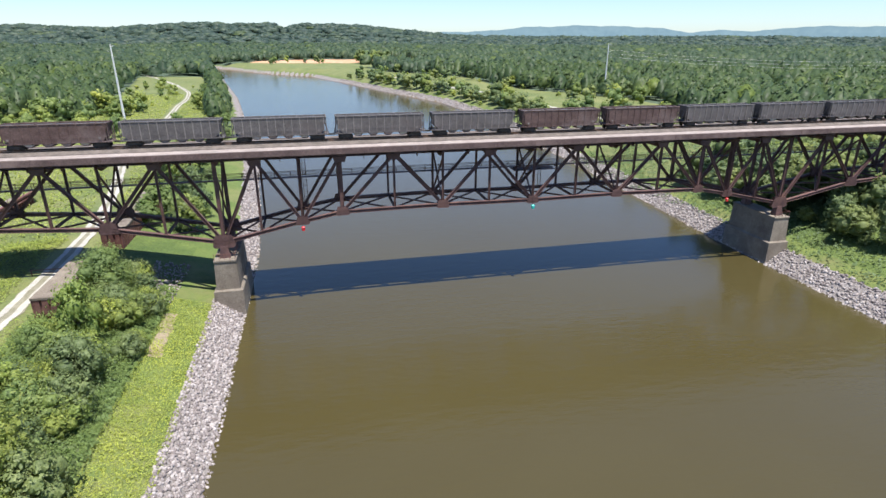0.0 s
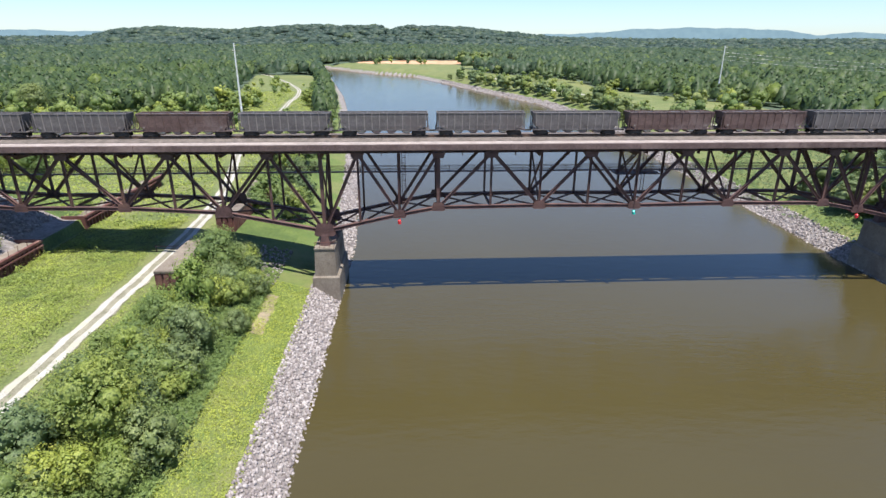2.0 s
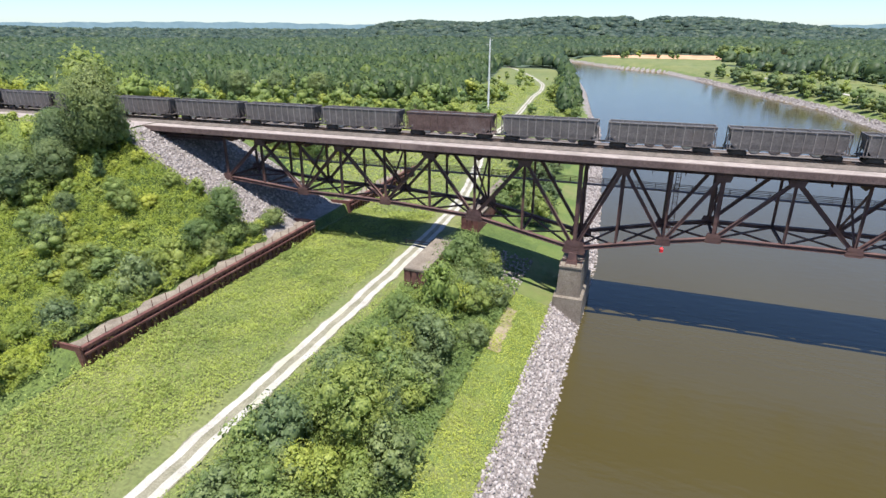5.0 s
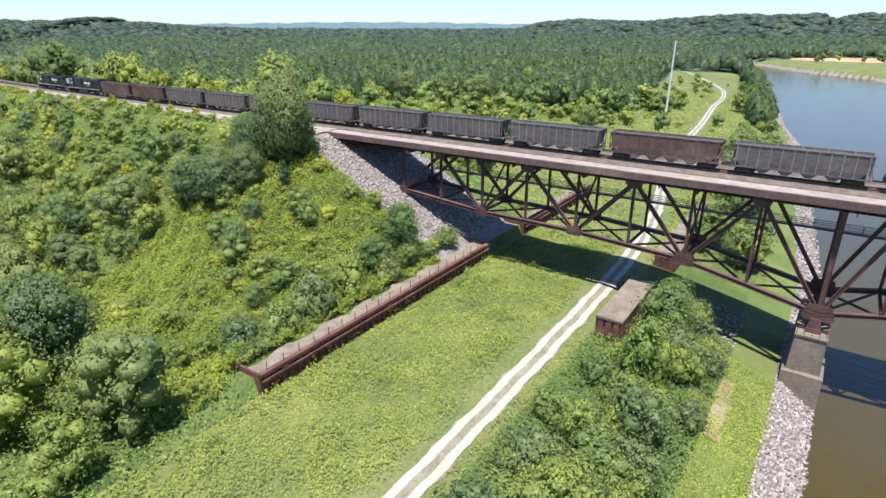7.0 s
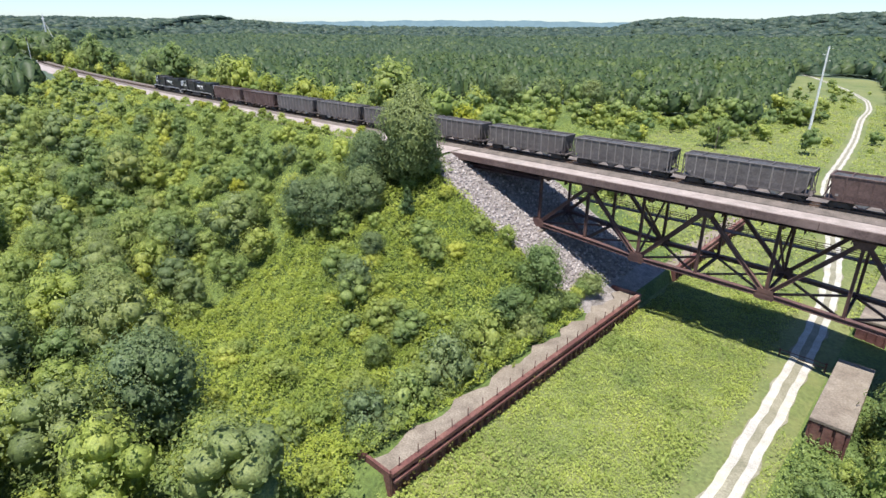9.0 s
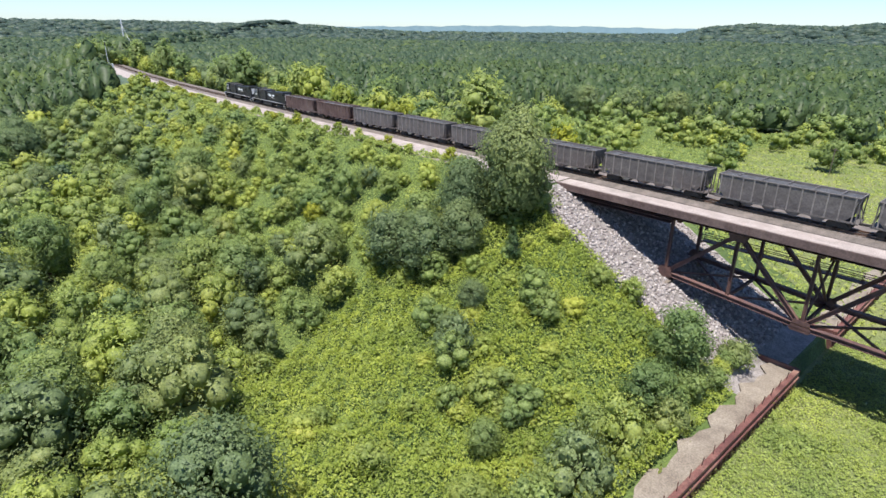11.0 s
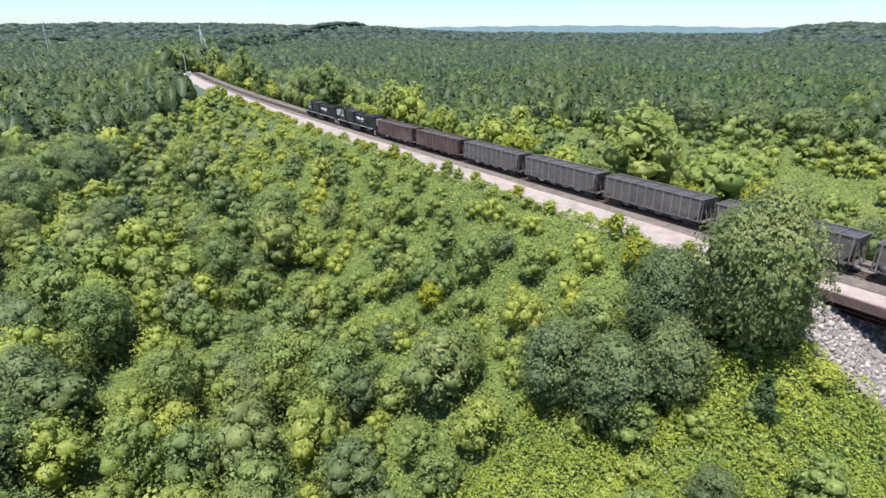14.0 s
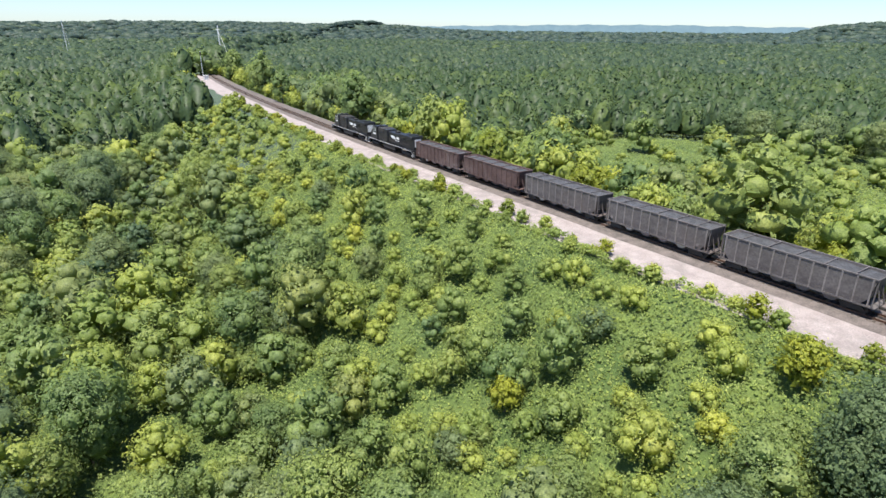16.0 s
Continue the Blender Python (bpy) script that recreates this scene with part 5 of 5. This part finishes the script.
# the mass of scrub between them
SCRUB_KINDS = {0: ("mass_dark", "mass_mid", "mass_bright", "mass_dark", "mass_mid", "mass_bright", "mass_light"), 1: ("mass_mid", "mass_light", "mass_mid", "mass_dark"), 2: ("mass_light", "mass_mid", "mass_light")}
make_kind("mass_dark", LEAF_DARK, 9, 7.5, 0.5, 3200, 0.16, lobes=11, count=4, label="dark tree in the mass")
make_kind("mass_mid", LEAF_MID, 7, 6.2, 0.3, 2700, 0.145, lobes=10, count=4, label="green tree in the mass")
make_kind("mass_bright", LEAF_LIGHT, 7.5, 6.6, 0.3, 3000, 0.15, lobes=12, count=3, label="bright tree in the mass")
make_kind("mass_light", LEAF_LIGHT, 3.4, 4.2, 0.0, 1300, 0.125, lobes=9, count=4, label="light shrub in the mass")
taken = []
for k in range(5200):
    x, y = rng.uniform(-345, -70), rng.uniform(-30, 88)
    glade = wave(x, y, 13, 12) + 0.5 * wave(x, y, 5, 3)
    if x > -101 and y > 39 or x > -113 and 42 < y < 69 or glade > 1.15 and y > 20 or y > 74 and rng.random() < 0.5:
        continue
    zone = 0 if y < 46 + 9 * math.sin(x / 17) else 1 if y < 68 else 2
    key = SCRUB_KINDS[zone][k % len(SCRUB_KINDS[zone])]
    size = rng.uniform(0.7, 1.3) * (1.2 if zone == 0 else 0.7 if zone == 2 else 0.95)
    radius = size * {"mass_dark": 3.7, "mass_mid": 3.1, "mass_bright": 3.3, "mass_light": 2.1}[key]
    if any((x - a) ** 2 + (y - b) ** 2 < (0.72 * (radius + c)) ** 2 for a, b, c in taken):
        continue
    taken.append((x, y, radius))
    join_plant(key, x, y, size, rng.uniform(0.85, 1.2), 0.2)
for k in range(95):
    x, y = rng.uniform(-101, -74), rng.uniform(40, 90)
    if y < 87 - 0.12 * (x + 101):
        join_plant(("mass_light", "mass_light", "mass_mid", "bright")[k % 4], x, y, rng.uniform(0.4, 0.85), rng.uniform(0.6, 0.95), 0.3)
for k in range(22):
    plant(("shrub", "thicket", "shrub", "bright")[k % 4], -74.0 + rng.uniform(-0.8, 0.5), 49.5 + k * 2.1, rng.uniform(0.5, 0.85), rng.uniform(0.7, 1.1), 0.2)
for k in range(70):
    y = rng.uniform(240, 520)
    x = float(bank_west(y)) - rng.uniform(30, 75)
    if abs(x - np.interp(y, [p[1] for p in TRAIL], [p[0] for p in TRAIL])) > 6 and abs(x + 84) > 4:
        join_plant(("mid_shrub", "mass_light", "mid_tree")[k % 3], x, y, rng.uniform(0.3, 0.8), rng.uniform(0.8, 1.1))
for k in range(240):
    x, y = rng.uniform(-240, -88), rng.uniform(150, 350)
    if abs(x + 84) < 6 or y < 250 and (x > -120 or rng.random() < 0.45):
        continue
    join_plant(("mid_shrub", "mass_mid", "mass_light", "mid_tree")[k % 4], x, y, rng.uniform(0.6, 1.1), rng.uniform(0.8, 1.1))
# taller growth close behind the track, low growth at the shoulder's foot, dark trees round the east pier
for k in range(110):
    x, y = rng.uniform(-330, -118), rng.uniform(111, 130)
    join_plant(("mass_bright", "mass_mid", "mass_bright", "mass_dark", "mass_bright")[k % 5], x, y, rng.uniform(1.1, 1.6), rng.uniform(0.9, 1.2), 0.2, 320)
for k in range(70):
    x, y = rng.uniform(-330, -150), rng.uniform(128, 235)
    join_plant(("mass_bright", "mass_mid", "mid_tree", "mass_bright")[k % 4], x, y, rng.uniform(0.8, 1.3), rng.uniform(0.7, 1.1), 0.2, 220)
for k in range(120):
    x, y = rng.uniform(-330, -112), rng.uniform(90.6, 93.3)
    join_plant(("mass_light", "bright", "mass_light", "yellow")[k % 4], x, y, rng.uniform(0.35, 0.65), rng.uniform(0.7, 1.1), 0.2, 320)
for k in range(90):
    x, y = rng.uniform(103, 150), rng.uniform(84, 128)
    if float(land(x, y)) < 15 and math.hypot(x - 92, y - 101) > 14:
        join_plant(("mid_dark", "mass_dark", "thicket")[k % 3], x, y, rng.uniform(0.6, 0.85), rng.uniform(0.8, 1.0), 0.2, 260)
finish_joined()


# ---- woods: many crowns in one piece ----
def wood(name, xs, ys, wide, tall, per, size, material, label, pine=0.5, seed=11):
    """Many crowns in one mesh: ragged domes, and pines that taper upwards."""
    n = len(xs)
    r = np.random.default_rng(seed)
    base = land(xs, ys)
    d = unit(r.normal(size=(n * per, 3)) + [0, 0, 0.55])
    d[:, 2] = np.where(d[:, 2] < -0.25, -d[:, 2], d[:, 2])
    is_pine = np.repeat(r.random(n) < pine, per)
    w, t = np.repeat(wide, per), np.repeat(tall, per)
    peak = np.repeat(r.uniform(0.8, 1.15, n), per)
    rag = r.uniform(0.78, 1.1, n * per)
    u = r.random(n * per) ** 1.5
    a = r.uniform(0, 2 * np.pi, n * per)
    reach = 0.46 * w * (1.02 - u) ** 0.6 * rag
    dome = np.stack([d[:, 0] * w * 0.5 * rag, d[:, 1] * w * 0.5 * rag, t * (0.6 + 0.42 * peak * d[:, 2] * rag)], 1)
    cone = np.stack([np.cos(a) * reach, np.sin(a) * reach, t * (0.3 + 0.74 * peak * u)], 1)
    cd = unit(np.stack([np.cos(a), np.sin(a), 0.35 + u], 1))
    pts = np.repeat(np.stack([xs, ys, base], 1), per, 0) + np.where(is_pine[:, None], cone, dome)
    d = np.where(is_pine[:, None], cd, d)
    nrm = unit(d + r.normal(size=pts.shape) * 0.25 + [0, 0, 0.2])
    v, f = cards(pts, nrm, np.repeat(size, per), r, 0.75)
    soft = np.repeat(unit(d + nrm * 0.2), 4, 0)
    hue = np.clip(np.where(is_pine[::per], 0.25, 0.5) + r.normal(0, 0.2, n) + 0.13 * wave(xs, ys, 45, 6), 0, 1)
    # the closed crown: four rings of five corners, uneven
    ring = np.array([[0.46, 0.22, -0.05], [0.5, 0.5, 0.3], [0.4, 0.8, 0.9], [0.1, 1.0, 3.0]])
    pine_ring = np.array([[0.42, 0.2, 0.2], [0.44, 0.48, 0.4], [0.3, 0.78, 0.8], [0.05, 1.0, 2.0]])
    prof = np.where(is_pine[::per][:, None, None], pine_ring[None], ring[None])
    turn = (np.arange(5) * 2 * np.pi / 5)[None, None] + r.uniform(0, 6.28, (n, 1, 1)) + 0.45 * np.arange(4)[None, :, None]
    rough = r.uniform(0.8, 1.15, (n, 4, 5))
    away = prof[:, :, :1] * wide[:, None, None] * rough
    cv = np.stack([xs[:, None, None] + np.cos(turn) * away, ys[:, None, None] + np.sin(turn) * away,
                   base[:, None, None] + prof[:, :, 1:2] * tall[:, None, None] * peak[::per][:, None, None] * (0.92 + 0.08 * rough)], -1)
    cn = np.stack([np.cos(turn), np.sin(turn), np.broadcast_to(prof[:, :, 2:3], turn.shape)], -1) + r.normal(0, 0.15, cv.shape) * 1.6
    q = (np.arange(3)[:, None] * 5 + np.arange(5)[None]).ravel()
    q2 = (np.arange(3)[:, None] * 5 + (np.arange(5)[None] + 1) % 5).ravel()
    cf = np.stack([q, q2, q2 + 5, q + 5], 1)[None] + (np.arange(n) * 20)[:, None, None] + len(v)
    v, f = np.concatenate([v, cv.reshape(-1, 3)]), np.concatenate([f, cf.reshape(-1, 4)])
    soft = np.concatenate([soft, unit(cn.reshape(-1, 3))])
    tone = np.concatenate([np.repeat(hue, per * 4), np.repeat(hue, 20)])
    return tagged(new(name, raw_mesh(name, v, f, material, normals=soft, tone=tone)), label, "woods", kind="stuff")


def scatter(r0, r1, spacing, seed, az0=-112, az1=64):
    r = np.random.default_rng(seed)
    area = math.pi * (r1 ** 2 - r0 ** 2) * (az1 - az0) / 360
    n = int(area / spacing ** 2)
    rr = np.sqrt(r.uniform(r0 ** 2, r1 ** 2, n))
    a = np.radians(r.uniform(az0, az1, n))
    x, y = rr * np.sin(a) - 45, rr * np.cos(a) + 25
    keep = (cover(x, y) == 3) & ~((np.abs(y - 100 - bend(x)) < 17) & (x < 0) & (x > -478)) & (np.hypot(x + 70, y - 30) > 25)
    keep &= ~((x > -330) & (x < -70) & (y < 95) & (y > 0))
    keep &= ~((x > -150) & (x < -50) & (y > 100) & (y < 255))
    keep &= ~((x > 60) & (x < 185) & (y < 170))
    return x[keep], y[keep], r


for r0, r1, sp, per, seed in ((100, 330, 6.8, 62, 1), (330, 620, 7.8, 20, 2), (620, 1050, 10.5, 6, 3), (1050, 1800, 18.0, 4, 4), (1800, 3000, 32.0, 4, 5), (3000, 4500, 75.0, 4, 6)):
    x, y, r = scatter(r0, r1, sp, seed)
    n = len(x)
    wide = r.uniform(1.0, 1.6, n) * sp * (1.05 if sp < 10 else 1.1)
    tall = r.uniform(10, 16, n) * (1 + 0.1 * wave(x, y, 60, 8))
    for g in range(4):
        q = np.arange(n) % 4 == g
        # the farther rings take the leaf colours with haze mixed in
        wood("forest", x[q], y[q], wide[q], tall[q], per, wide[q] * (0.07 if per > 30 else 0.1), FOREST if r1 < 1000 else FOREST_FAR_HAZE if r1 < 1900 else FOREST_HILL_HAZE, "dense mixed green woodland covering the valley", 0.55 if r1 < 1900 else 0.35, 11 + g)


# ---- weeds, grass ----
def mound_at(x, y):
    return np.clip(0.6 + 0.28 * wave(x, y, 0.55, 2) + 0.36 * wave(x, y, 1.3, 5) + 0.35 * wave(x, y, 3.1, 9), 0.08, 1.8)


def weeds(name, xs, ys, lift, size, material, label, category, up=0.75, seed=3):
    r = np.random.default_rng(seed)
    n = len(xs)
    z = land(xs, ys) + lift * mound_at(xs, ys) * r.uniform(0.55, 1.1, n)
    nrm = r.normal(size=(n, 3)) * 0.55 + [0, 0, up]
    nrm[:, 2] = np.abs(nrm[:, 2]) + 0.1
    nrm = unit(nrm)
    v, f = cards(np.stack([xs, ys, z], 1), nrm, size * r.uniform(0.6, 1.5, n), r)
    e = 0.15
    tilt = np.stack([-(mound_at(xs + e, ys) - mound_at(xs - e, ys)), -(mound_at(xs, ys + e) - mound_at(xs, ys - e)), np.full(n, 2 * e / max(lift, 0.2))], 1)
    soft = np.repeat(unit(unit(tilt) * 0.8 + nrm * 0.45 + [0, 0, 0.2]), 4, 0)
    return tagged(new(name, raw_mesh(name, v, f, material, normals=soft)), label, category, kind="stuff")


r = np.random.default_rng(21)
xs, ys = r.uniform(-115, -71.7, 130000), r.uniform(36, 91, 130000)
slope_ok = ((xs > -104 + 1.5 * np.sin(ys)) | (ys > 43) & (ys < 72 + 3 * np.sin(xs))) & ~((xs > -103) & (ys > 88.5 - 0.0 * xs)) & (ys < 91 - np.clip((xs + 104), 0, 30) * 0.09)
weeds("vines", xs[slope_ok], ys[slope_ok], 1.7, 0.15, LEAF_VINE, "lush bright green vines smothering the embankment slope", "vines")
xs, ys = r.uniform(-300, -65, 150000), 91.5 - 92 * r.random(150000) ** 1.1
ok = (xs < -100) | (ys < 47 + 0.8 * np.sin(xs * 2))
weeds("undergrowth", xs[ok], ys[ok], 1.5, 0.17, LEAF_MID, "tall green undergrowth between the trees", "undergrowth", seed=4)
xs, ys = r.uniform(-300, -100, 50000), 91.8 - 40 * r.random(50000) ** 1.3
weeds("weeds", xs, ys, 1.2, 0.14, LEAF_LIGHT, "bright green weeds on the embankment", "weeds", seed=5)
xs, ys = r.uniform(-68.3, -48, 85000), r.uniform(18, 118, 85000)
mid = np.interp(ys, [p[1] for p in TRAIL], [p[0] for p in TRAIL])
ok = mid - xs > 3.3 + 0.4 * np.sin(ys / 5) + r.normal(0, 0.5, len(xs))
weeds("meadow_grass", xs[ok], ys[ok], 0.4, 0.12, LEAF_LIGHT, "tall sunlit meadow grass", "grass", 1.1, seed=6)
xs, ys = r.uniform(-68, -50.5, 26000), r.uniform(18, 118, 26000)
ok = wave(xs, ys, 2.3, 8) + 0.7 * wave(xs, ys, 6.1, 2) > 0.55
weeds("tall_weeds", xs[ok], ys[ok], 1.1, 0.15, LEAF_LIGHT, "tussocky clumps of tall weeds in the meadow", "weeds", 0.5, seed=16)
xs, ys = r.uniform(-45, -36, 12000), r.uniform(18, 83, 12000)
ok = xs - np.interp(ys, [p[1] for p in TRAIL], [p[0] for p in TRAIL]) > 1.6
weeds("trail_verge", xs[ok], ys[ok], 0.5, 0.12, LEAF_LIGHT, "grass verge beside the gravel trail", "grass", 0.5, seed=17)
xs, ys = r.uniform(-43, -27, 30000), r.uniform(15, 97, 30000)
weeds("brush", xs, ys, 1.3, 0.17, LEAF_MID, "low tangled brush above the river bank", "undergrowth", seed=7)
xs, ys = r.uniform(-170, -40, 80000), r.uniform(114, 430, 80000)
ok = bank_west(ys) - xs > 12
xs, ys = xs[ok], ys[ok]
ok = np.abs(xs - np.interp(ys, [p[1] for p in TRAIL], [p[0] for p in TRAIL])) > 3
weeds("field_grass", xs[ok], ys[ok], 0.8, 0.3, LEAF_MID, "rough grass field north of the railway", "grass", 0.4, seed=8)
xs, ys = r.uniform(94, 180, 40000), r.uniform(20, 200, 40000)
weeds("bank_weeds", xs, ys, 1.0, 0.3, LEAF_DARK, "green weeds covering the far bank", "weeds", seed=10)
xs, ys = r.uniform(-280, -130, 40000), r.uniform(114, 285, 40000)
weeds("rough_grass", xs, ys, 1.4, 0.32, LEAF_MID, "rough weedy clearing among the woods", "weeds", 0.4, seed=12)
xs = r.uniform(-330, -105, 16000)
ys = 92.0 - np.abs(r.normal(0, 0.5, 16000)) + np.clip(wave(xs, xs * 0, 4.0, 3), 0, 1) * 1.1
weeds("verge_weeds", xs, ys, 0.9, 0.15, LEAF_LIGHT, "ragged weeds along the gravel shoulder", "weeds", 0.5, seed=14)
xs, ys = r.uniform(-27.5, -20.5, 26000), r.uniform(30, 94, 26000)
weeds("bank_grass", xs, ys, 0.22, 0.1, LEAF_LIGHT, "short grass on the river bank", "grass", 0.3, seed=13)
xs, ys = r.uniform(-68.4, -68.05, 500), r.uniform(49, 98, 500)
weeds("dead_vines", xs, ys, 2.2, 0.13, LEAF_DRY, "dry brown vines hanging on the pile wall", "vines", 0.1, seed=9)


# ---- riprap ----
def stone_mesh(r):
    bm = bmesh.new()
    bmesh.ops.create_icosphere(bm, subdivisions=1, radius=1.0)
    for v in bm.verts:
        v.co *= r.uniform(0.72, 1.15)
    for e in [e for e in bm.edges if r.random() < 0.25][:8]:
        if e.is_valid:
            m = (e.verts[0].co + e.verts[1].co) / 2
            e.verts[0].co = e.verts[0].co.lerp(m, 0.5)
            e.verts[1].co = e.verts[1].co.lerp(m, 0.5)
    v = np.array([v.co[:] for v in bm.verts])
    f = np.array([[q.index for q in p.verts] for p in bm.faces])
    me = mesh_of("stone", bm, STONE)
    return v, f, me


rs = np.random.default_rng(31)
STONES = [stone_mesh(rs) for _ in range(6)]


def stone_bank(label, xs, ys, size, name="riprap"):
    """Loose stones: the first 300 as parts of their own, the others joined."""
    owner = thing(name, label, "stones", "riprap banks")
    z = land(xs, ys)
    V, F, base = [], [], 0
    for k, (x, y, h) in enumerate(zip(xs, ys, z)):
        v, f, me = STONES[k % 6]
        s = size * rs.uniform(0.55, 1.25)
        e = Euler(rs.uniform(0, 6.28, 3)).to_matrix()
        if k < 300:
            ob = part("stone", me, None, owner)
            ob.matrix_basis = Matrix.LocRotScale((x, y, h + s * 0.12), e, (s, s * 0.8, s * 0.62))
        else:
            w = (v * [s, s * 0.8, s * 0.62]) @ np.array(e).T + [x, y, h + s * 0.12]
            V.append(w)
            F.append(f + base)
            base += len(v)
    if V:
        tagged(part("more_stones", raw_mesh("more_stones", np.concatenate(V), np.concatenate(F), STONE), None, owner), kind="stuff")


def along_bank(n, y0, y1, side, width, power=1.0):
    ys = y0 + (y1 - y0) * rs.random(n) ** power
    d = rs.uniform(-0.4, width, n)
    return (bank_west(ys) - d if side < 0 else bank_east(ys) + d), ys


xs, ys = along_bank(4200, 40, 112, -1, 4.7)
stone_bank("grey riprap stones along the water's edge", xs, ys, 0.36)
xs, ys = along_bank(2600, 112, 330, -1, 4.5, 1.3)
stone_bank("grey riprap stones lining the river bank upstream", xs, ys, 0.45)
xs, ys = along_bank(3600, 50, 200, 1, 4.8)
stone_bank("dark grey riprap stones on the far bank", xs, ys, 0.42)
xs, ys = along_bank(2600, 200, 660, 1, 4.6, 1.2)
stone_bank("riprap stones lining the bend of the far bank", xs, ys, 0.6)
n = 4200
xs, ys = rs.uniform(-102.5, -73.5, n), rs.uniform(88.0, 112.5, n)
ok = ys > 88 + np.clip(-xs - 86, 0, 17) * 0.0
stone_bank("pale grey riprap stones paving the slope under the bridge end", xs[ok], ys[ok], 0.34)
xs, ys = rs.uniform(2 * MID + 73.5, 2 * MID + 102.5, 900), rs.uniform(88.0, 112.5, 900)
stone_bank("grey riprap stones on the far abutment slope", xs, ys, 0.5)
xs, ys = rs.uniform(-33, -27, 380), rs.uniform(92, 109, 380)
stone_bank("scattered riprap stones on the ground by the pier", xs, ys, 0.3)
